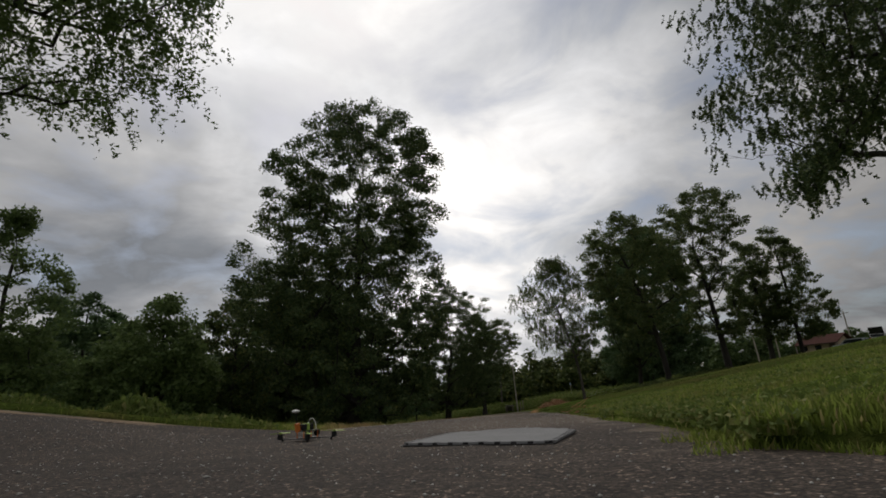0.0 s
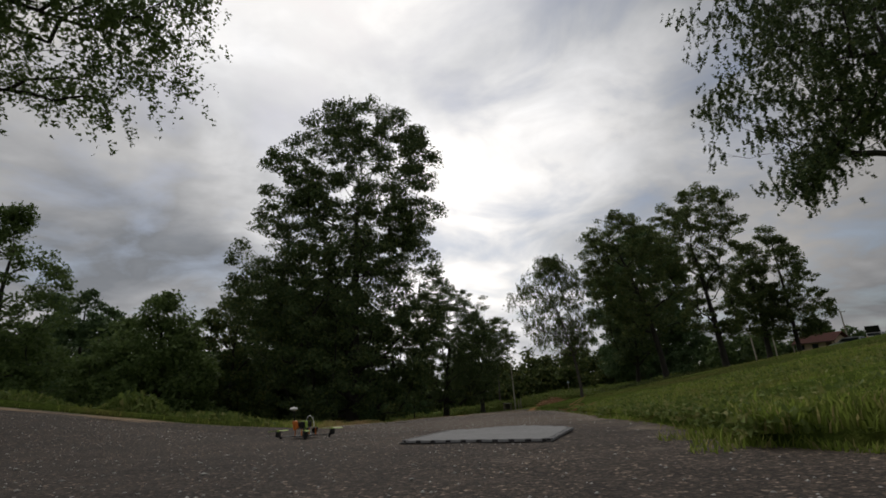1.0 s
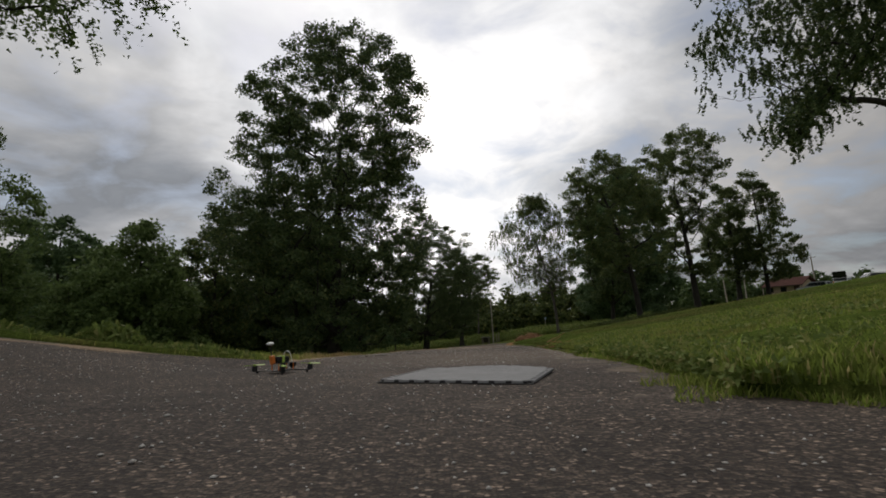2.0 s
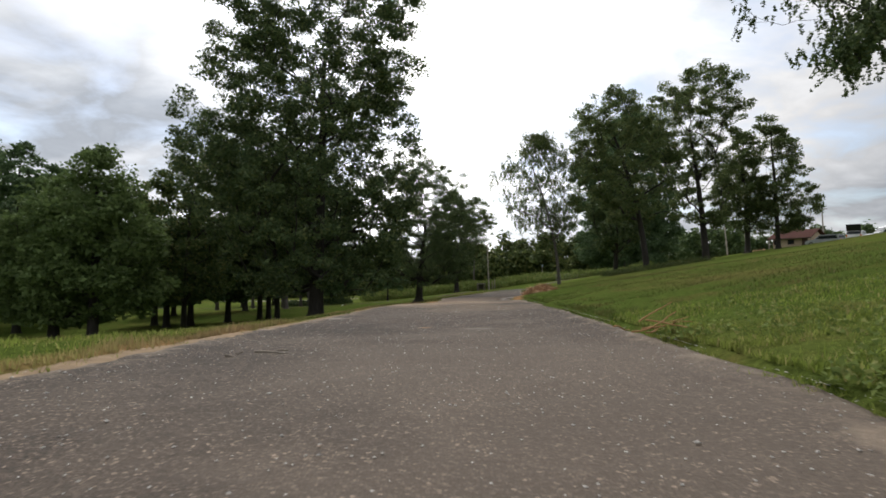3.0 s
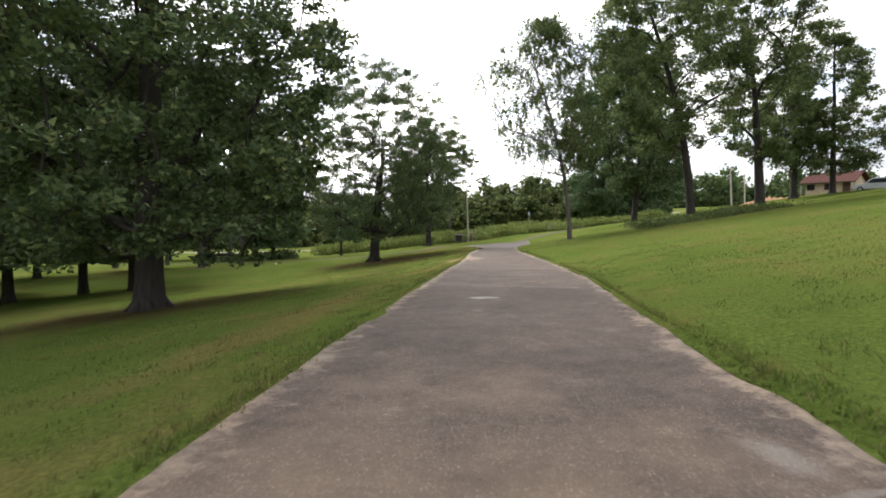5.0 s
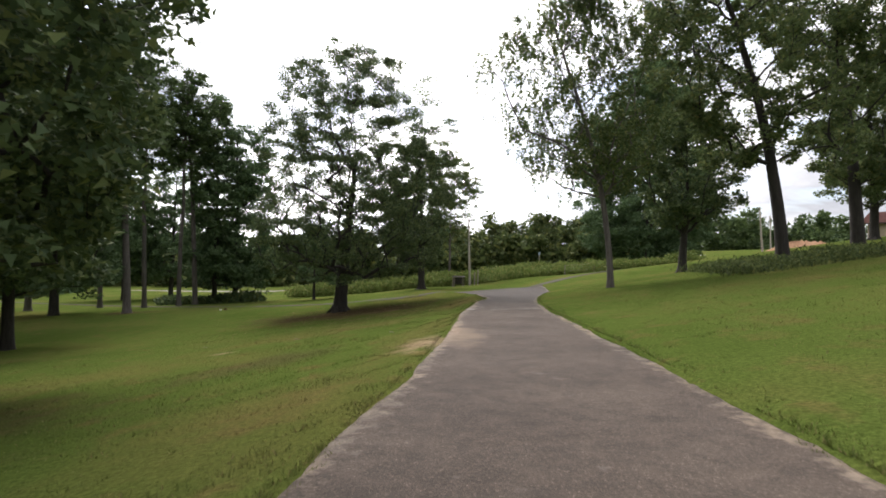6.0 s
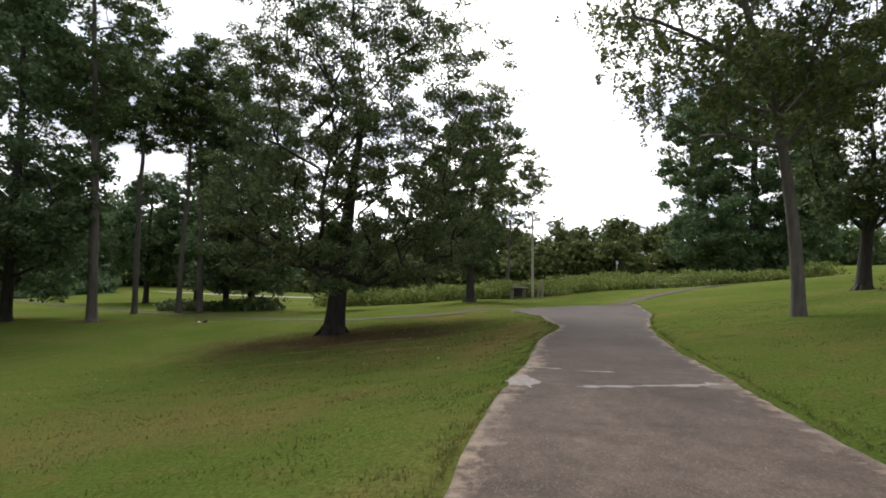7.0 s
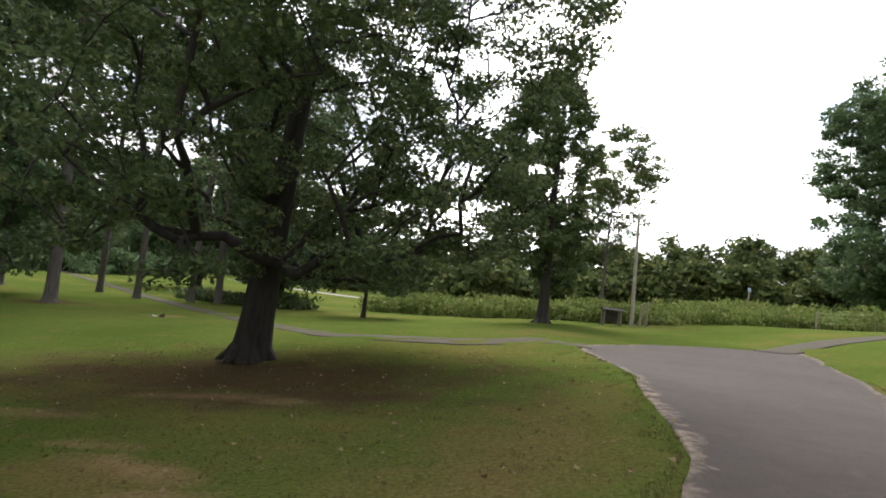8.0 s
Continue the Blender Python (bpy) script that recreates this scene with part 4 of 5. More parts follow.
CARBON = plain("carbon_fibre", (0.018, 0.018, 0.02), 0.4, 0, 300)
GREEN_PLASTIC = plain("lime_plastic", (0.42, 0.60, 0.12), 0.35, 0, 90)
ORANGE_PLASTIC = plain("orange_plastic", (0.70, 0.20, 0.04), 0.45, 0, 90)
WHITE_PLASTIC = plain("white_plastic", (0.72, 0.72, 0.70), 0.4, 0, 90)
STEEL = plain("dull_steel", (0.42, 0.42, 0.42), 0.4, 0.9, 50)
RUBBER = plain("black_rubber", (0.02, 0.02, 0.02), 0.8, 0, 60)
WHITE_PAINT = plain("white_car_paint", (0.72, 0.73, 0.74), 0.25, 0, 3)
SILVER_PAINT = plain("silver_car_paint", (0.45, 0.47, 0.50), 0.28, 0.4, 3)
DARK_PAINT = plain("black_car_paint", (0.02, 0.021, 0.023), 0.25, 0, 3)
GLASS_DARK = plain("tinted_glass", (0.02, 0.024, 0.028), 0.08, 0, 2)
ROOF_RED = mat_speckled("brown_red_shingle", (0.060, 0.028, 0.024), (0.115, 0.058, 0.048), 9)
WALL_TAN = mat_speckled("tan_block_wall", (0.42, 0.32, 0.24), (0.56, 0.45, 0.35), 3)
FASCIA = plain("dark_fascia", (0.09, 0.055, 0.045), 0.7)
POLE_WOOD = mat_speckled("grey_pole_wood", (0.30, 0.27, 0.23), (0.46, 0.42, 0.36), 12)
DARK_BOARD = mat_speckled("dark_board", (0.05, 0.045, 0.04), (0.10, 0.09, 0.08), 10)
BLUE_SIGN = plain("blue_sign", (0.30, 0.40, 0.52), 0.5)
YELLOW_SIGN = plain("yellow_sign", (0.75, 0.55, 0.05), 0.5)


ROAD_WAVE = 0.012 * rough(ry, 23, 2.5)


def paving(x, y):
    """The height of the road's top."""
    return land(x, y) + np.interp(y, ry, ROAD_WAVE)


def blob(name, label, x, y, rx_, ry_, turn, material, lift, seed, rings=5, dome=0.0, uneven=0.5, category="patch"):
    """A thin uneven spill on the ground, with a ragged outline."""
    rng = np.random.default_rng(seed)
    n = 56
    ang = np.linspace(0, 2 * np.pi, n, endpoint=False)
    line = 1 + uneven * sum(rng.uniform(-1, 1) * np.cos(k * ang + rng.uniform(0, 6.28)) / k ** 0.6 for k in range(2, 22)) * 0.55
    line = np.maximum(line, 0.25)
    c, s = math.cos(radians(turn)), math.sin(radians(turn))
    vs, fs = [], []
    for k in range(rings + 1):
        f = k / rings
        u, v = rx_ * line * np.cos(ang) * f, ry_ * line * np.sin(ang) * f
        px, py = x + u * c - v * s, y + u * s + v * c
        pz = paving(px, py) + lift * (1 if k < rings else -0.5) + dome * (1 - f * f) * (1 + 0.35 * rng.normal(0, 1, n) * (0 < k < rings))
        vs.append(np.stack([px, py, pz], 1))
    vs = np.concatenate(vs)
    for k in range(rings):
        for i in range(n):
            fs.append((k * n + i, k * n + (i + 1) % n, (k + 1) * n + (i + 1) % n, (k + 1) * n + i))
    ob = new(name, mesh_from(name, vs, [f[::-1] for f in fs], material, True))
    return tagged(ob, label, category, kind="stuff")


def crack(label, line, width, seed, wander=0.05, margin=True):
    if margin:
        ribbon("crack_margin", "pale crumbled margin of a crack", line, width * 3.2, WORN, 0.004, seed, wander, "crack", 0.45)
    ribbon("crack_mud", "dried mud washed into a crack", line, width * 1.3, MUD, 0.009, seed, wander)
    return ribbon("crack", label, line, width * 0.28, SOIL, 0.014, seed, wander)


def ribbon(name, label, line, width, material, lift, seed, wander=0.05, category="crack", even=0.0, dome=0.0):
    """A ragged crack or seam along a line on the road."""
    pts = np.asarray(line, float)
    seg = np.r_[0, np.cumsum(np.hypot(*np.diff(pts, axis=0).T))]
    s = np.linspace(0, seg[-1], max(8, int(seg[-1] / 0.025)))
    x = np.interp(s, seg, pts[:, 0]) + wander * rough(s, seed, 0.3)
    y = np.interp(s, seg, pts[:, 1]) + wander * rough(s, seed + 1, 0.3)
    w = width * (0.25 + 1.5 * np.abs(rough(s, seed + 2 + int(1000 * width), 0.22))) * np.minimum(1, np.minimum(s, seg[-1] - s) / 0.15 + 0.1)
    if even:
        w = width * (1 + even * rough(s, seed + 2, 0.25) + 0.12 * rough(s, seed + 3, 0.06)) * np.minimum(1, np.minimum(s, seg[-1] - s) / 0.6 + 0.05)
    tx, ty = np.gradient(x), np.gradient(y)
    n = np.hypot(tx, ty) + 1e-9
    nx, ny = ty / n, -tx / n
    rows = []
    for k in (-1, 0, 1) if not dome else (-1, -0.7, -0.3, 0, 0.3, 0.7, 1):
        px, py = x + nx * w * k / 2, y + ny * w * k / 2
        rows.append(np.stack([px, py, paving(px, py) + lift + dome * (1 - k * k) * (1 + 0.25 * rough(s, seed + 9 + int(10 * k), 0.12))], 1))
    ob = new(name, mesh_from(name, np.stack(rows, 1), grid_faces(len(s), len(rows)), material))
    return tagged(ob, label, category, kind="stuff")


# ---------------------------------------------------------------- the worn road
blob("sand_patch", "pale worn spot on the lane", 5.1, 27.1, 0.2, 0.13, 0, CONCRETE, 0.004, 106)
blob("sand_patch", "pale crumbled patch by the verge", 7.72, 47.3, 0.2, 0.35, 0, CONCRETE, 0.006, 109, uneven=0.5)
blob("sand_patch", "pale worn patch on the lane", 9.95, 47.35, 0.2, 0.16, 0, WORN, 0.005, 110, uneven=0.6)
for k, y0 in enumerate(np.arange(6.0, 16.5, 1.15)):
    x0 = float(np.interp(y0, ROAD_Y, ROAD_L)) - 0.02
    blob("sand_patch", "sandy soil along the broken verge", x0, y0, 0.11, 0.6, -5, SAND, 0.004, 120 + k, 4)
crack("soil-filled crack across the whole lane", [(2.95, 21.3), (3.4, 21.2), (3.95, 21.25), (4.55, 21.05), (5.2, 21.2), (5.6, 21.35)], 0.03, 160)
ribbon("crack", "pale ridge beside the crack", [(2.9, 21.42), (3.7, 21.33), (4.4, 21.3), (5.2, 21.35), (5.6, 21.45)], 0.07, WORN, 0.005, 161)
crack("soil-filled crack down the lane's side", [(5.0, 21.0), (4.65, 19.7), (4.42, 18.5), (4.25, 17.9), (4.3, 17.58), (4.46, 17.45), (4.53, 17.2), (4.62, 17.0), (4.68, 16.88)], 0.036, 162)
blob("mud_patch", "dried brown mud in the broken slab", 4.30, 17.68, 0.12, 0.17, 0, MUD, 0.014, 163, 3)
blob("mud_patch", "dark earth in the broken slab", 4.76, 18.8, 0.09, 0.13, 0, SOIL, 0.014, 166, 3)
crack("dark crack through the pale slab", [(5.4, 20.9), (5.1, 20.2), (4.9, 19.6), (4.8, 18.9)], 0.028, 164)
crack("soil-filled crack across the lane", [(1.95, 16.8), (2.47, 16.62), (2.82, 16.6), (3.16, 16.7), (3.41, 16.69), (3.68, 16.67), (3.99, 16.75), (4.21, 16.82), (4.5, 16.88), (4.93, 16.94)], 0.036, 165)
ribbon("crack", "pale seam across the lane", [(4.1, 30.0), (4.9, 29.2), (5.7, 28.6), (6.9, 28.0)], 0.14, WORN, 0.004, 166)
ribbon("crack", "pale seam across the lane", [(5.2, 31.6), (6.2, 31.2), (7.4, 31.0)], 0.12, WORN, 0.004, 167)
ribbon("crack", "pale seam across the lane", [(8.25, 47.0), (8.9, 47.15), (9.6, 47.35), (10.1, 47.5)], 0.12, CONCRETE, 0.006, 168)
ribbon("crack", "pale seam across the lane", [(7.7, 48.3), (8.1, 48.25), (8.35, 48.2)], 0.14, CONCRETE, 0.006, 169)
ribbon("crack", "pale seam across the lane", [(8.45, 48.15), (8.7, 48.1), (9.0, 48.1)], 0.14, CONCRETE, 0.006, 170)
crack("hairline crack in the asphalt", [(2.85, 17.6), (3.0, 18.0), (3.05, 18.3)], 0.018, 173)
blob("earth_patch", "small dry scrape in the lawn", 4.0, 43.5, 0.25, 0.12, 30, SAND, 0.01, 183)


for k in range(6):
    x0 = 0.6 - 1.25 * k
    ribbon("apron_sand", "tan sandy soil along the apron's edge", [(x0 - 1.2 * v, float(np.interp(x0 - 1.2 * v, [-8, 0.9], [4.5, 5.3])) - 0.24 + 0.05 * math.sin(9 * v + k)) for v in np.linspace(0, 1.15, 6)], 0.36, SAND, 0.004, 700 + k, 0.05, "soil", 0.35)



def straw_pile(x, y):
    """A low heap of dry straw and clay beside the washed-out edge."""
    rng = np.random.default_rng(201)
    ob = thing("straw_heap", "low heap of dry orange straw on clay", "straw", pose(0, 0, 0))
    bed = blob("heap_bed", "", x, y, 0.5, 1.55, -23, CLAY, 0.03, 202, 6, 0.13, 0.3)
    bed.parent = ob
    for key in ("kind", "category"):
        if key in bed:
            del bed[key]
    b = Build()
    for k in range(1500):
        f, a = math.sqrt(rng.random()), rng.uniform(0, 6.283)
        u, v = 0.46 * f * math.cos(a), 1.45 * f * math.sin(a)
        u *= 0.72 + 0.28 * v + 0.25 * math.sin(5 * v + 2 * a)
        c, s = math.cos(-0.38), math.sin(-0.38)
        px, py = x + u * c - v * s, y + u * s + v * c
        pz = float(paving(px, py)) + 0.13 * (1 - f * f) * (1 + 0.5 * math.sin(7 * u + 4 * v)) + 0.03
        t = rng.normal(-1.1, 0.8); ln = rng.uniform(0.14, 0.42)
        d = np.array([math.cos(t), math.sin(t), rng.normal(0.1, 0.3)]) * ln / 2
        p = np.array([px, py, pz + rng.uniform(0, 0.07)])
        b.tube([p - d, p + d * 0.1 + [0, 0, 0.03], p + d - [0, 0, 0.02]], [0.0055, 0.005, 0.003], 3)
    part("straw", b.mesh("straw", STRAW), STRAW, ob, "loose dry straw stalks")


straw_pile(5.86, 20.05)


# ---------------------------------------------------------------- foam mat and racing drone
def foam_mat():
    ob = thing("foam_mat", "grey interlocking foam floor tile with black toothed edges", "mat", pose(2.5, 3.06, float(paving(2.5, 3.06)) + 0.002, 0, 0, -20) @ Matrix.Scale(1.07, 4))
    n, outline = 9, []
    for side in range(4):
        c, q = math.cos(side * math.pi / 2), math.sin(side * math.pi / 2)
        for k in range(n):
            x0, x1 = -0.25 + 0.5 * (k + 0.2) / n, -0.25 + 0.5 * (k + 0.75) / n
            for u, v in ((x0 + 0.004, -0.25), (x0 - 0.003, -0.272), (x1 + 0.003, -0.272), (x1 - 0.004, -0.25)):
                outline.append((u * c - v * q, u * q + v * c))
    bm = plate(outline, 0.0075, pose(0, 0, 0.004))
    for v in bm.verts:
        v.co.z += 0.010 * max(0.0, 1 - ((v.co.x - 0.05) ** 2 + (v.co.y - 0.25) ** 2) / 0.05)
    part("tile", bm, FOAM, ob)
    part("base_sheet", box((0.540, 0.540, 0.0036), pose(0, 0, 0.002), 0.001), FOAM_EDGE, ob, "black foam underside")
    for side in range(4):
        part("toothed_edge", box((0.50, 0.012, 0.006), pose(0, 0, 0, 0, 0, 90 * side) @ pose(0.0, -0.2545, 0.0068), 0.001), FOAM_EDGE, ob, "black recessed border between the teeth")


def racing_drone(m):
    ob = thing("racing_drone", "small black racing quadcopter with green propellers and orange mount", "drone", m)
    body = [(-0.075, -0.02), (-0.055, -0.034), (0.055, -0.034), (0.08, -0.022), (0.08, 0.022), (0.055, 0.034), (-0.055, 0.034), (-0.075, 0.02)]
    part("bottom_plate", plate(body, 0.004, pose(0, 0, 0.030)), CARBON, ob)
    part("top_plate", plate([(x * 0.9, y * 0.9) for x, y in body], 0.003, pose(0, 0, 0.068)), CARBON, ob)
    for x in (-0.05, 0.05):
        for y in (-0.024, 0.024):
            part("standoff", rod((x, y, 0.034), (x, y, 0.068), 0.003, sides=8), ORANGE_PLASTIC, ob)
    part("battery", box((0.085, 0.034, 0.03), pose(-0.012, 0, 0.088), 0.005), RUBBER, ob, "dark flight battery")
    part("strap", box((0.018, 0.038, 0.036), pose(-0.012, 0, 0.0885), 0.003), GREEN_PLASTIC, ob, "lime battery strap")
    pod = part("camera_pod", box((0.022, 0.024, 0.024), pose(0.068, 0, 0.054, 0, -25), 0.004), RUBBER, ob)
    part("lens", rod((0.076, 0, 0.058), (0.086, 0, 0.063), 0.008, 0.009), GLASS_DARK, pod)
    part("antenna_mount", box((0.022, 0.02, 0.045), pose(-0.072, 0, 0.088, 0, -12), 0.004), ORANGE_PLASTIC, ob, "orange printed antenna mount")
    ant = part("antenna", rod((-0.078, 0, 0.10), (-0.088, 0, 0.168), 0.0028), CARBON, ob)
    cap = bmesh.new()
    bmesh.ops.create_uvsphere(cap, u_segments=16, v_segments=8, radius=0.02, matrix=pose(-0.088, 0, 0.170) @ Matrix.Diagonal((1, 1, 0.45, 1)))
    part("antenna_cap", cap, WHITE_PLASTIC, ant, "white mushroom antenna cap")
    hoop = bmesh.new()
    for k in range(10):
        a0, a1 = radians(18 * k), radians(18 * k + 18)
        rod_bm(hoop, (0.03, 0.032 * math.cos(a0), 0.075 + 0.055 * math.sin(a0)), (0.03, 0.032 * math.cos(a1), 0.075 + 0.055 * math.sin(a1)), 0.002, sides=6)
    part("cable_loop", hoop, WHITE_PLASTIC, ob, "pale looped wire")
    for k, (sx, sy) in enumerate(((1, 1), (1, -1), (-1, 1), (-1, -1))):
        tip = (0.098 * sx, 0.098 * sy, 0.032)
        bm = bmesh.new()
        ang = math.degrees(math.atan2(sy, sx))
        box_bm(bm, (0.135, 0.018, 0.004), pose(0.055 * sx, 0.055 * sy, 0.031, 0, 0, ang), 0.001)
        arm = part("arm", bm, CARBON, ob)
        motor = rod((tip[0], tip[1], 0.033), (tip[0], tip[1], 0.058), 0.0145, 0.013, 18)
        part("motor", motor, RUBBER, arm, "black brushless motor")
        prop = bmesh.new()
        rod_bm(prop, (tip[0], tip[1], 0.058), (tip[0], tip[1], 0.067), 0.006, sides=12)
        turn = 35 + 70 * k
        for half in (0, 180):
            blade = plate([(0.004, -0.004), (0.02, -0.008), (0.045, -0.009), (0.062, -0.004), (0.064, 0.002), (0.04, 0.006), (0.004, 0.004)], 0.0015,
                          pose(tip[0], tip[1], 0.062, 0, 0, turn + half) @ pose(0, 0, 0, 12, 0, 0))
            tmp = bpy.data.meshes.new("blade"); blade.to_mesh(tmp); blade.free()
            prop.from_mesh(tmp); bpy.data.meshes.remove(tmp)
        part("propeller", prop, GREEN_PLASTIC, arm, "lime two-bladed propeller")
        part("foot", rod((tip[0] * 0.9, tip[1] * 0.9, 0.016), (tip[0] * 0.9, tip[1] * 0.9, 0.03), 0.005, 0.007, 8), RUBBER, arm)
    return ob


foam_mat()
racing_drone(pose(1.553, 3.70, float(paving(1.553, 3.70)) - 0.014, 0, 0, 60))


# ---------------------------------------------------------------- posts, poles and the field's edge
def utility_pole(x, y, tall, r, label, material=POLE_WOOD, arm=1.2, turn=0.0, lean=0.0):
    ob = thing("utility_pole", label, "pole", pose(x, y, height(x, y) - 0.1, 0, lean - 2.2) @ pose(0, 0, 0, 0, 0, turn))
    part("pole", rod((0, 0, 0), (0, 0, tall), r, r * 0.7, 14), material, ob)
    if arm:
        beam = part("crossarm", box((arm, 0.09, 0.11), pose(0, -0.12, tall - 0.35), 0.01), material, ob)
        for k in (-0.45, 0.0, 0.45):
            bm = bmesh.new()
            rod_bm(bm, (k * arm, -0.12, tall - 0.30), (k * arm, -0.12, tall - 0.16), 0.03, 0.035, 10)
            rod_bm(bm, (k * arm, -0.12, tall - 0.16), (k * arm, -0.12, tall - 0.08), 0.05, 0.02, 10)
            part("insulator", bm, WHITE_PLASTIC, beam)
    return ob


POLE_AT = (12.6, 88.5)
main_pole = utility_pole(*POLE_AT, 7.6, 0.13, "pale weathered wooden pole beside the field", arm=0)
part("lamp_head", box((0.35, 0.14, 0.1), pose(0.12, 0, 7.5), 0.02), STEEL, main_pole)
utility_pole(78, 132, 9.5, 0.2, "pale utility pole with crossarm on the hill", arm=2.2, turn=30, lean=-2)
utility_pole(101, 161, 9.0, 0.2, "pale far pole beyond the slope", arm=0)
utility_pole(67.5, 87, 7.4, 0.13, "grey pole behind the house", arm=1.4, turn=-40)


def park_shelter(x, y):
    ob = thing("notice_shelter", "small dark roofed box on four grey posts", "shelter", pose(x, y, height(x, y), 0, 0, 12) @ Matrix.Scale(0.72, 4))
    for px in (-0.75, 0.75):
        for py in (-0.4, 0.4):
            part("post", box((0.12, 0.12, 1.55), pose(px, py, 0.72), 0.01), WOOD, ob)
    roof = bmesh.new()
    box_bm(roof, (1.9, 0.75, 0.06), pose(0, 0.3, 1.58, -14), 0.01)
    box_bm(roof, (1.9, 0.75, 0.06), pose(0, -0.3, 1.58, 14), 0.01)
    part("roof", roof, DARK_BOARD, ob, "dark low roof")
    part("back_board", box((1.5, 0.05, 1.0), pose(0, 0.4, 0.9), 0.005), DARK_BOARD, ob, "dark back boards")


park_shelter(11.2, 87.6)


def field_post(x, y, tall, r, label, material, head=None):
    ob = thing("field_post", label, "post", pose(x, y, height(x, y) - 0.05))
    part("post", rod((0, 0, 0), (0, 0, tall), r, r * 0.9, 10), material, ob)
    if head:
        part("sign_plate", box((0.35, 0.03, 0.45), pose(0, -0.04, tall - 0.2), 0.01), head, ob)
    return ob


field_post(12.95, 87.2, 1.5, 0.08, "short grey wooden post by the pole", WOOD)
field_post(13.4, 87.8, 1.7, 0.08, "short grey wooden post by the pole", WOOD)
field_post(27.5, 116, 3.4, 0.07, "tall thin post with a pale blue plate", POLE_WOOD, BLUE_SIGN)
field_post(44, 112, 4.2, 0.12, "tall dark post near the cedar", DARK_BOARD)
field_post(57, 124, 2.4, 0.06, "thin post with a small yellow plate", WOOD, YELLOW_SIGN)


def fence(points, label):
    ob = thing("wire_fence", label, "fence", pose(0, 0, 0))
    top = []
    for x, y in points:
        z = height(x, y)
        part("post", rod((x, y, z - 0.1), (x, y, z + 1.15), 0.06, 0.055, 8), WOOD, ob)
        top.append((x, y, z))
    for lift in (0.45, 0.8, 1.08):
        bm = bmesh.new()
        for a, b in zip(top, top[1:]):
            rod_bm(bm, (a[0], a[1], a[2] + lift), (b[0], b[1], b[2] + lift), 0.008, sides=5)
        part("wire", bm, STEEL, ob)


fence([(24 + 4.2 * k, 90.2 + 1.9 * k) for k in range(10)], "low wire fence on weathered posts along the field")


def weeds(name, label, spots, tall, seed, each=70, leaf=WEED_LEAF, size=0.3):
    """A rank strip of tall weeds: stems with leaves."""
    rng = np.random.default_rng(seed)
    b = Build()
    for x, y in spots:
        z = height(x, y)
        h_ = tall * rng.uniform(0.45, 1.2) * (1 + 0.35 * math.sin(0.5 * x) * math.sin(0.37 * x + 0.6 * y))
        c = np.array([x, y, z]) + np.stack([rng.normal(0, 0.6, each), rng.normal(0, 0.6, each), h_ * rng.random(each) ** 0.75], 1)
        b.leaves(c, size, rng, -0.9, 2.4)
        for _ in range(3):
            p = np.array([x + rng.normal(0, 0.5), y + rng.normal(0, 0.5), z - 0.05])
            b.tube([p, p + [rng.normal(0, 0.1), rng.normal(0, 0.1), h_ * 0.6], p + [rng.normal(0, 0.25), rng.normal(0, 0.25), h_ * 1.1]], [0.02, 0.016, 0.005], 3)
    return tagged(new(name, b.mesh(name, leaf)), label, "weeds", kind="stuff")


rng = np.random.default_rng(91)
weeds("tall_weeds", "rank strip of tall bright green weeds", [(-8 + 50 * rng.random(), 92 + 13 * rng.random()) for _ in range(850)], 1.35, 92, 130, size=0.13)
brush = [(18.4 + 5.2 * v + 9 * rng.random() ** 1.3, 49.4 + 12 * v) for v in rng.random(300)]
weeds("tall_weeds", "dark overgrown brush on the slope", brush, 0.42, 93, 80, FAR_LEAF, 0.055)
weeds("tall_weeds", "low brush at the foot of the pines", [(-19 + 9 * rng.random(), 83.5 + 2.5 * rng.random()) for _ in range(60)], 0.9, 94, 60, OAK_LEAF, 0.2)
weeds("tall_weeds", "dark brush along the wood's edge", [(-46 - 5 * rng.random(), 42 + 75 * rng.random()) for _ in range(220)], 2.2, 96, 60, CEDAR_LEAF, 0.36)
blob("clay_bank", "long bare bank of red clay on the hill", 92, 138, 17, 4.5, 35, CLAY, 0.1, 190, 6, 1.0, category="bank")
blob("gravel_lot", "pale gravel patch beyond the slope", 62, 141, 12, 3, 20, CONCRETE, 0.06, 191, 5, category="gravel")
blob("far_lane", "pale far lane at the field's end", -26, 118, 17, 1.1, -12, CONCRETE, 0.05, 192, 5, category="lane")


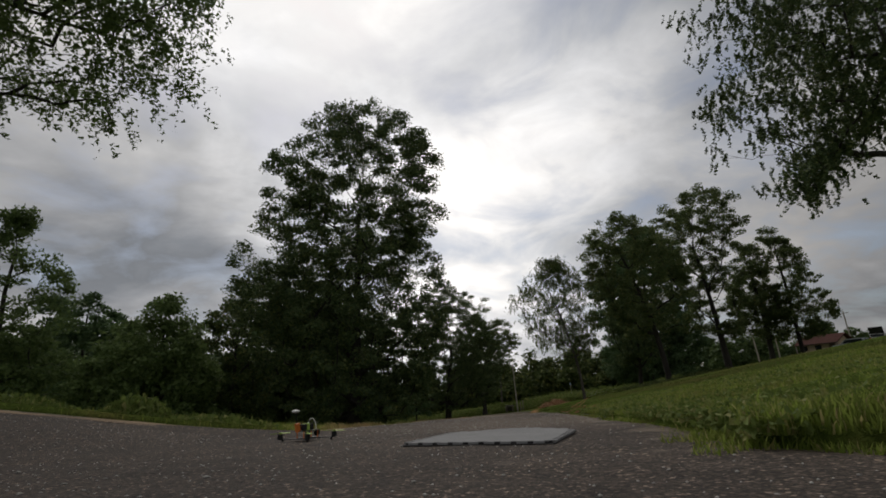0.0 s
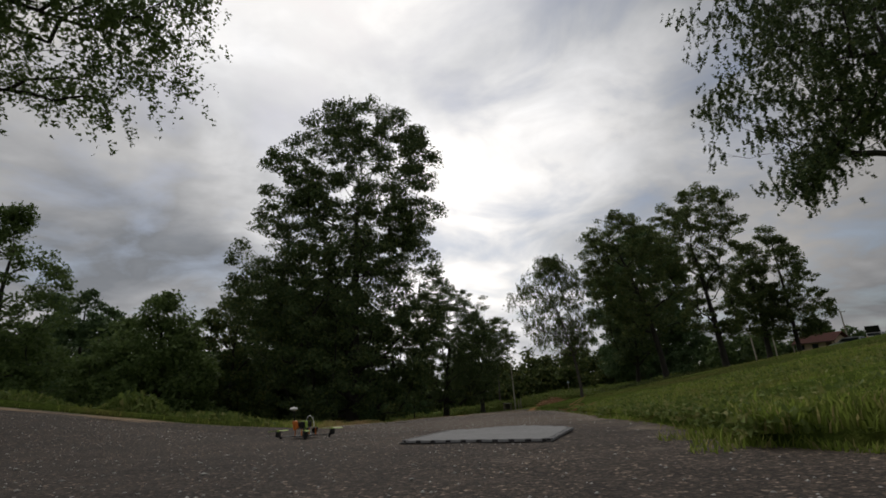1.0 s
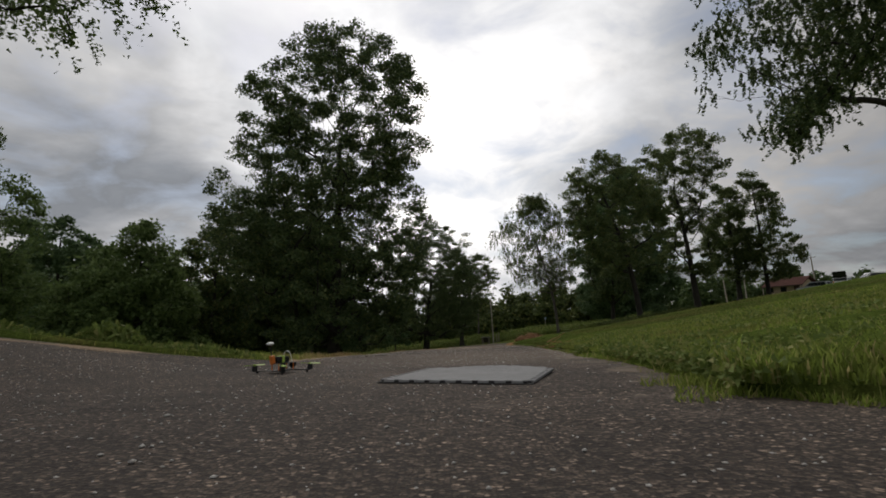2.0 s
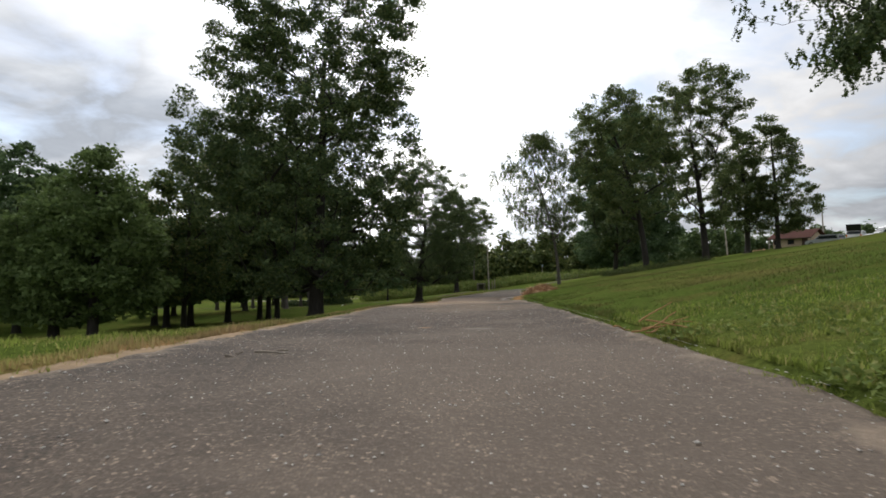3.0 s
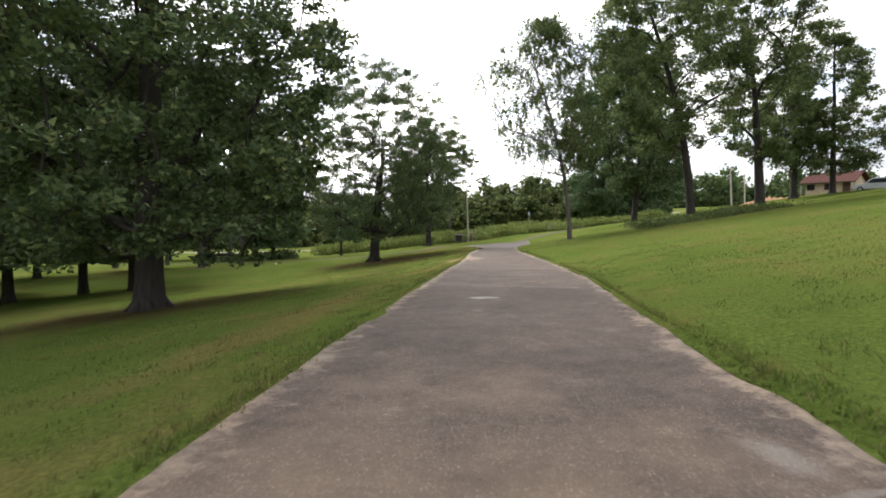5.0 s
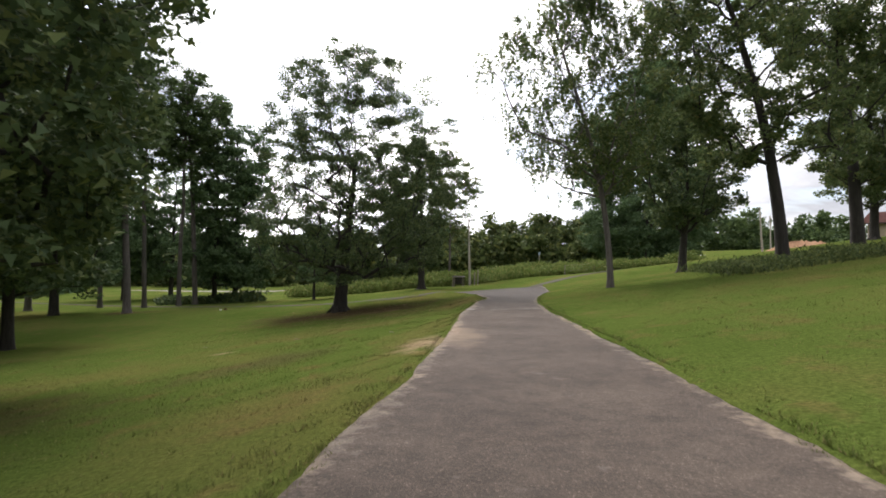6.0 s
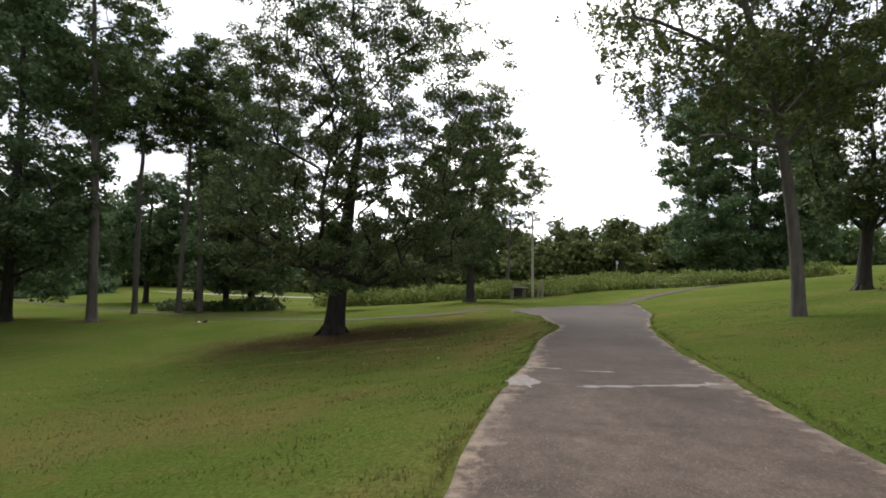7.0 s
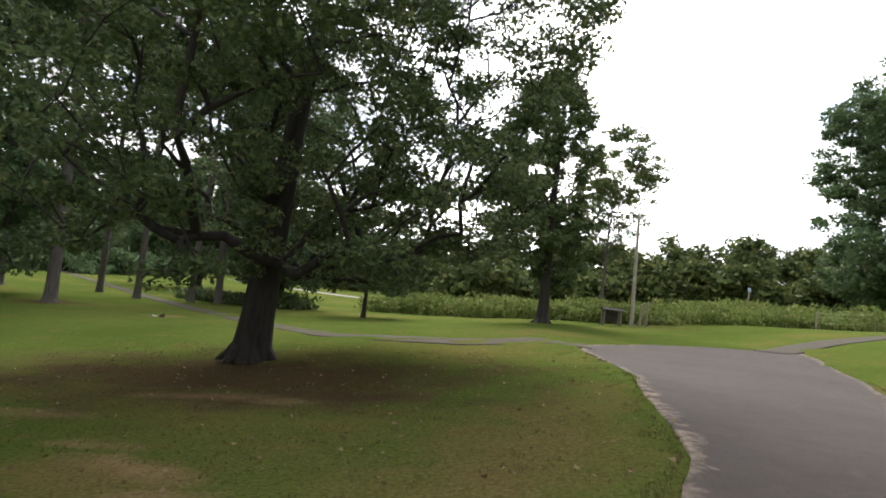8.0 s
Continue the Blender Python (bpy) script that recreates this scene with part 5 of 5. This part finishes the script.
# ---------------------------------------------------------------- house and parked vehicles
def house(m):
    ob = thing("park_house", "low tan house with a brown-red shingle roof", "house", m)
    L, W, H = 6.0, 5.0, 2.4
    part("wall", box((L, 0.2, H), pose(0, -W / 2, H / 2), 0.01), WALL_TAN, ob)
    part("wall", box((L, 0.2, H), pose(0, W / 2, H / 2), 0.01), WALL_TAN, ob)
    for sx in (-1, 1):
        gable = plate([(-W / 2 + 0.1, 0), (W / 2 - 0.1, 0), (W / 2 - 0.1, H), (0, H + 1.3), (-W / 2 + 0.1, H)], 0.2, pose(sx * (L / 2 - 0.1) - 0.1, 0, 0) @ pose(0, 0, 0, 90, 0, 90))
        part("gable_wall", gable, WALL_TAN, ob)
    slope = math.degrees(math.atan2(1.3, W / 2))
    run = math.hypot(W / 2 + 0.7, 1.3 * (W / 2 + 0.7) / (W / 2))
    for sy in (-1, 1):
        part("roof", box((L + 1.4, run, 0.14), pose(0, sy * (W / 2 + 0.7) / 2, H + 1.42 - 1.3 * (W / 2 + 0.7) / W, -sy * slope), 0.02), ROOF_RED, ob)
        part("fascia", box((L + 1.4, 0.06, 0.2), pose(0, sy * (W / 2 + 0.72), H - 0.28), 0.01), FASCIA, ob)
    for x in (-2.3, 0.1):
        win = part("window", box((1.1, 0.08, 0.9), pose(x, -W / 2 - 0.1, 1.5), 0.01), FASCIA, ob, "dark framed window")
        part("pane", box((0.95, 0.04, 0.75), pose(x, -W / 2 - 0.14, 1.5)), GLASS_DARK, win)
    part("door", box((0.95, 0.07, 2.05), pose(2.4, -W / 2 - 0.11, 1.03), 0.01), FASCIA, ob, "brown door")
    for x in (-L / 2 - 0.5, L / 2 + 0.5):
        part("porch_post", box((0.16, 0.16, H - 0.3), pose(x, -W / 2 - 0.5, (H - 0.3) / 2), 0.01), POLE_WOOD, ob)
    return ob


house(pose(62.9, 86.8, height(61, 84) + 0.35, 0, 0, -62) @ Matrix.Scale(0.88, 4))


def car(m, paint, label, tall=1.65, hatch=False, long=4.6):
    ob = thing("parked_car", label, "car", m)
    L, W = long / 2, 0.9
    low = [(-L, 0.35), (-L + 0.05, 0.85), (-L + 0.25, 1.0), (L - 1.15, 1.0), (L - 0.25, 0.86), (L, 0.7), (L - 0.02, 0.35)]
    body = plate(low, 2 * W, pose(0, W, 0, 90), 0.05)
    part("body", body, paint, ob)
    cab = [(-L + 0.15, 0.98), (-L + 0.4, tall - 0.05), (-L + 0.8, tall), (0.35, tall), (L - 1.15, 0.98)]
    part("cabin", plate(cab, 2 * W - 0.16, pose(0, W - 0.08, 0, 90), 0.06), paint, ob)
    for sy in (-1, 1):
        glass = [(-L + 0.45, 1.05), (-L + 0.55, tall - 0.14), (0.28, tall - 0.14), (L - 1.45, 1.05)]
        part("side_window", plate(glass, 0.02, pose(0, sy * (W - 0.075) + 0.01, 0, 90)), GLASS_DARK, ob)
    part("windscreen", box((0.02, 2 * W - 0.34, 0.72), pose((0.35 + L - 1.15) / 2 + 0.02, 0, (tall + 0.98) / 2, 0, -math.degrees(math.atan2(L - 1.5, tall - 0.98)))), GLASS_DARK, ob)
    part("rear_window", box((0.02, 2 * W - 0.34, 0.42), pose(-L + 0.26, 0, tall - 0.35, 0, 18)), GLASS_DARK, ob)
    part("bumper", box((0.12, 2 * W - 0.05, 0.18), pose(L, 0, 0.42), 0.04), RUBBER, ob)
    part("bumper", box((0.12, 2 * W - 0.05, 0.18), pose(-L, 0, 0.42), 0.04), RUBBER, ob)
    for sy in (-0.62, 0.62):
        part("headlight", box((0.06, 0.34, 0.13), pose(L - 0.06, sy, 0.72), 0.02), WHITE_PLASTIC, ob)
        part("tail_light", box((0.05, 0.16, 0.3), pose(-L + 0.03, sy * 1.2, 0.86), 0.01), ORANGE_PLASTIC, ob)
    for sx in (-L + 0.85, L - 0.85):
        for sy in (-1, 1):
            wheel = part("wheel", rod((sx, sy * (W - 0.22), 0.33), (sx, sy * (W + 0.01), 0.33), 0.33, sides=24), RUBBER, ob, "black tyre")
            part("rim", rod((sx, sy * (W - 0.05), 0.33), (sx, sy * (W + 0.025), 0.33), 0.2, 0.18, 18), STEEL, wheel)
    if hatch:
        part("raised_hatch", box((0.95, 2 * W - 0.25, 0.10), pose(-L + 0.12, 0, tall + 0.34, 0, 62), 0.04), DARK_PAINT, ob, "black tailgate raised open")
    return ob


car(pose(60.2, 77.6, height(60.2, 77.6) - 0.05, 0, 0, 118), SILVER_PAINT, "silver estate car parked beside the house")
car(pose(60.2, 72.0, height(60.2, 72.0) - 0.05, 0, 0, 40), WHITE_PAINT, "white car with its dark tailgate raised", 1.6, True)
car(pose(60.8, 68.2, height(60.8, 68.2) - 0.05, 0, 0, 165), WHITE_PAINT, "white tall car parked on the hilltop", 1.8)

# ---------------------------------------------------------------- small litter on the lawn
for k, (x, y, ln, t) in enumerate(((1.75, 7.2, 0.2, 14), (1.6, 7.08, 0.11, 42), (-0.2, 47.2, 0.9, 25), (2.6, 45.5, 0.5, 160), (5.45, 42.6, 0.42, -22))):
    st = thing("fallen_twig", "dry brown twig lying on the ground", "twig", pose(x, y, float(paving(x, y)) + 0.012, 0, 0, t))
    b = Build()
    r_ = np.random.default_rng(300 + k)
    b.tube(bend((-ln / 2, 0, 0), (1, 0, 0), ln, r_, 0, 0.1), np.linspace(0.007, 0.003, 7), 6)
    b.tube(bend((0, 0, 0), (0.8, 0.5, 0.02), ln * 0.35, r_, 0, 0.1, 3), np.linspace(0.004, 0.002, 4), 5)
    part("stick", b.mesh("stick", WOOD), WOOD, st)
for k in range(9):
    r_ = np.random.default_rng(330 + k)
    x, y = 3.98 + 0.14 * r_.normal(), 7.75 + 0.16 * r_.normal()
    st = thing("fallen_twig", "pale dry stalk heaped at the verge", "twig", pose(x, y, float(paving(x, y)) + 0.025 + 0.008 * k, 0, r_.uniform(-12, 12), r_.uniform(-40, 70)))
    b = Build()
    b.tube(bend((-0.15, 0, 0), (1, 0, 0.15), 0.3, r_, 0.1, 0.12), np.linspace(0.006, 0.003, 7), 6)
    part("stick", b.mesh("stick", STRAW), STRAW, st)
scrap = thing("paper_scrap", "small crumpled white paper scrap on the grass", "litter", pose(0.77, 14.2, height(0.77, 14.2) + 0.02, 0, 0, 25))
bm = bmesh.new()
bmesh.ops.create_icosphere(bm, subdivisions=3, radius=0.032)
for v in bm.verts:
    v.co *= 1 + 0.35 * noise.noise(v.co * 45)
    v.co.z *= 0.45
part("paper", bm, CONCRETE, scrap)
lump = thing("tree_stub", "low dark red-brown stub of wood in a bare scrape", "stub", pose(-7.66, 69.43, height(-7.66, 69.43) - 0.02))
part("stub_body", rod((0, 0, 0), (0.02, 0.01, 0.13), 0.13, 0.09, 14), ROOF_RED, lump)
part("splinter", rod((0.03, 0.02, 0.1), (0.06, 0.02, 0.2), 0.05, 0.012, 8), ROOF_RED, lump)
jug = thing("white_bottle", "small white plastic bottle lying on the lawn", "bottle", pose(-8.03, 69.33, height(-8.03, 69.33) + 0.045, 0, 90, 35))
part("bottle_body", rod((0, 0, 0), (0, 0, 0.13), 0.05, 0.045, 16), WHITE_PLASTIC, jug)
part("cap", rod((0, 0, 0.13), (0, 0, 0.17), 0.02, 0.02, 12), WHITE_PLASTIC, jug)

# ---------------------------------------------------------------- loose grit on the road near its start
rng = np.random.default_rng(400)
n = 8500
gy_ = 1.0 + 15.5 * rng.random(n) ** 1.5
gx_ = np.interp(gy_, ROAD_Y, np.maximum(ROAD_L, -2.0)) * (1 - rng.random(n)) + np.interp(gy_, ROAD_Y, ROAD_R) * rng.random(n)
gx_ = np.clip(gx_, -1.5, np.interp(gy_, ROAD_Y, ROAD_R) + 0.05)
gr_ = rng.uniform(0.0018, 0.0056, n) * np.where(rng.random(n) < 0.05, 1.7, 1)
shape = np.array([(1, 0, 0), (0, 1, 0), (-1, 0, 0), (0, -1, 0), (0, 0, 0.45), (0, 0, -0.4)])
turns = rng.uniform(0, 6.283, n)
sv = shape[None] * gr_[:, None, None] * rng.uniform(0.6, 1.4, (n, 6, 1))
cx_, sx_ = np.cos(turns)[:, None], np.sin(turns)[:, None]
sv = np.stack([sv[..., 0] * cx_ - sv[..., 1] * sx_, sv[..., 0] * sx_ + sv[..., 1] * cx_, sv[..., 2]], -1)
sv += np.stack([gx_, gy_, paving(gx_, gy_) + 0.4 * gr_], -1)[:, None]
tri = np.array([(0, 1, 4), (1, 2, 4), (2, 3, 4), (3, 0, 4), (1, 0, 5), (2, 1, 5), (3, 2, 5), (0, 3, 5)])
stones = mesh_from("loose_grit", sv.reshape(-1, 3), (tri[None] + 6 * np.arange(n)[:, None, None]).reshape(-1, 3), STONE)
tagged(new("loose_grit", stones), "pale loose grit on the asphalt", "grit", kind="stuff")


# ---------------------------------------------------------------- grass
def grass(name, label, count, y0, y1, d0, d1, side, tall, width, seed, power=1.6, ypow=1.0, material=BLADE):
    """Blades along one side of the road: d is the distance from its edge."""
    rng = np.random.default_rng(seed)
    y = y0 + (y1 - y0) * rng.random(count) ** ypow
    d = d0 + (d1 - d0) * rng.random(count) ** power
    l_, r_ = lane(y)
    x = np.where(side > 0, r_ + d, l_ - d)
    # blades grow in tufts
    x += 0.05 * np.sin(23 * y + 7 * x); y += 0.05 * np.sin(19 * x + 5 * y)
    l_, r_ = lane(y)
    v = np.where(side > 0, x - r_, l_ - x)
    z = land(x, y) + np.where(v > 0.05, 0.035 * (1 if side > 0 else 0.5), -0.02) - 0.01
    for ex, ey, ea, eb, et in ((5.30, 19.3, 0.24, 1.3, -17), (4.90, 17.9, 0.18, 0.55, -12), (6.05, 20.6, 0.5, 1.3, -23), (2.62, 17.55, 0.2, 0.9, -12)):
        c, q = math.cos(radians(et)), math.sin(radians(et))
        z = np.where((((x - ex) * c + (y - ey) * q) / ea) ** 2 + ((-(x - ex) * q + (y - ey) * c) / eb) ** 2 < rng.uniform(0.7, 1.2, count), z - 0.2, z)
    tuft = 0.5 + 0.5 * np.sin(5.3 * x + 1.7 * y + 2.6 * np.sin(1.3 * y - 0.4 * x)) * np.sin(4.1 * y - 2.3 * x + 2.2 * np.sin(1.9 * x + 0.7 * y))
    h_ = tall * rng.uniform(0.4, 1.25, count) * (0.55 + 0.9 * tuft)
    a = rng.uniform(0, 2 * np.pi, count)
    lean = rng.uniform(0.1, 0.75, count) * h_
    b = a + np.pi / 2 + rng.normal(0, 0.4, count)
    w = width * rng.uniform(0.6, 1.3, count) / 2
    p = np.stack([x, y, z], -1)
    side_ = np.stack([np.cos(b) * w, np.sin(b) * w, 0 * w], -1)
    bendv = np.stack([np.cos(a) * lean, np.sin(a) * lean, h_], -1)
    midv = np.stack([np.cos(a) * lean * 0.3, np.sin(a) * lean * 0.3, h_ * 0.62], -1)
    verts = np.stack([p - side_, p + side_, p + midv + side_ * 0.7, p + bendv, p + midv - side_ * 0.7], 1)
    i = 5 * np.arange(count)[:, None]
    tri_f = np.concatenate([np.concatenate([i, i + 1, i + 2], 1), np.concatenate([i, i + 2, i + 4], 1), np.concatenate([i + 4, i + 2, i + 3], 1)])
    if name == "lawn_grass":
        verts = np.stack([p - side_, p + side_, p + bendv], 1)
        tri_f = np.arange(3 * count).reshape(-1, 3)
    ob = new(name, mesh_from(name, verts.reshape(-1, 3), tri_f, material))
    return tagged(ob, label, "grass", kind="stuff")


grass("verge_grass", "rank uncut grass on the bank by the lane", 78000, 1.6, 9, 0.0, 4.6, 1, 0.040, 0.0095, 501, 1.7, 1.3, LUSH_LIT_BLADE)
grass("verge_grass", "long seeding grass at the bank's foot", 700, 1.9, 7.0, -0.06, 0.5, 1, 0.075, 0.005, 502, 1.2, 1.0, LUSH_LIT_BLADE)
grass("verge_grass", "thick grass at the bank's near corner", 9000, 1.55, 2.7, -0.12, 1.4, 1, 0.045, 0.007, 508, 1.2, 1.0, LUSH_LIT_BLADE)
grass("verge_grass", "rank grass beside the lane", 18000, 4.9, 10, 0.0, 4.5, -1, 0.05, 0.007, 503, 1.5, 1.0, LUSH_LIT_BLADE)
grass("lawn_grass", "mown grass on the slope by the lane", 100000, 8, 34, 0.0, 9, 1, 0.036, 0.012, 504, 2.2, 1.2)
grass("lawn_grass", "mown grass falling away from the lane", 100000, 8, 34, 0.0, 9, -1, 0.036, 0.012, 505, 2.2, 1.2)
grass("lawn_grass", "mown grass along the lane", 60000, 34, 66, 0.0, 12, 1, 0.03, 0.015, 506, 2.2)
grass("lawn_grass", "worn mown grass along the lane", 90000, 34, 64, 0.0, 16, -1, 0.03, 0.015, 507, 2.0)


rng = np.random.default_rng(590)
n = 20000
cy = 1.7 + 7.0 * rng.random(n) ** 1.4
cxx = np.interp(cy, ROAD_Y, ROAD_R) + 3.0 * rng.random(n) ** 1.8
keep = np.sin(3.1 * cxx + 1.3 * cy) * np.sin(2.7 * cy - 1.9 * cxx) > -0.1
cover = Build()
cover.leaves(np.stack([cxx, cy, land(cxx, cy) + 0.03 + 0.05 * rng.random(n)], -1)[keep], 0.017, rng, 0.5, 1.5)
tagged(new("verge_clover", cover.mesh("verge_clover", WEED_LEAF)), "small round-leaved weeds among the grass", "weeds", kind="stuff")


rng = np.random.default_rng(593)
tufts = Build()
for cx_t, cy_t, rx_t, tall_t, n in ((-0.45, 5.55, 0.32, 0.2, 900), (0.3, 5.6, 0.5, 0.07, 700), (-1.4, 5.4, 0.5, 0.11, 900), (-2.3, 5.3, 0.4, 0.16, 700)):
    f, a = np.sqrt(rng.random(n)), rng.uniform(0, 6.283, n)
    tx_, ty_ = cx_t + rx_t * f * np.cos(a), cy_t + 0.22 * f * np.sin(a)
    tufts.leaves(np.stack([tx_, ty_, land(tx_, ty_) + 0.02 + tall_t * (1 - f * f) * rng.random(n)], -1), 0.026, rng, -0.9, 3.2)
tagged(new("apron_weeds", tufts.mesh("apron_weeds", WEED_LEAF)), "yellow-green weed tufts along the apron's far edge", "weeds", kind="stuff")
rng = np.random.default_rng(595)
n = 800
ly = 50.5 + 14 * rng.random(n)
lx = np.interp(ly, ROAD_Y, ROAD_L) - 12 * rng.random(n) ** 1.3
litter = Build()
litter.leaves(np.stack([lx, ly, land(lx, ly) + 0.045], -1), 0.036, rng, 0.8, 1.4)
tagged(new("fallen_leaves", litter.mesh("fallen_leaves", DEAD_LEAF)), "dry tan leaves scattered over the lawn", "leaves", kind="stuff")


def weed_plant(x, y, s, seed):
    """A broad-leaved weed: a rosette of folded leaves."""
    rng = np.random.default_rng(seed)
    ob = thing("verge_weed", "broad-leaved green weed in the verge", "weed", pose(x, y, height(x, y) + 0.01), group="weeds in the verge")
    for k in range(9):
        a, up_ = k * 2.4 + rng.uniform(-0.3, 0.3), rng.uniform(0.25, 0.9)
        ln, wd = s * rng.uniform(0.6, 1.1), s * rng.uniform(0.12, 0.2)
        pts, rows = [], 6
        for r in range(rows):
            f = r / (rows - 1)
            w = wd * math.sin(math.pi * (0.1 + 0.88 * f)) / 2
            out_, z = ln * f * math.cos(up_ * (1 - 0.5 * f)), ln * f * math.sin(up_) * (1 - 0.45 * f)
            for c in (-1, 0, 1):
                pts.append((out_ * math.cos(a) - c * w * math.sin(a), out_ * math.sin(a) + c * w * math.cos(a), z + abs(c) * w * 0.5))
        part("leaf", mesh_from("leaf", pts, grid_faces(rows, 3), WEED_LEAF), WEED_LEAF, ob)


rng = np.random.default_rng(601)
for k in range(26):
    y = 1.9 + 5.5 * rng.random() ** 1.3
    weed_plant(float(np.interp(y, ROAD_Y, ROAD_R)) + 0.03 + 1.3 * rng.random() ** 1.6, y, rng.uniform(0.05, 0.11), 610 + k)
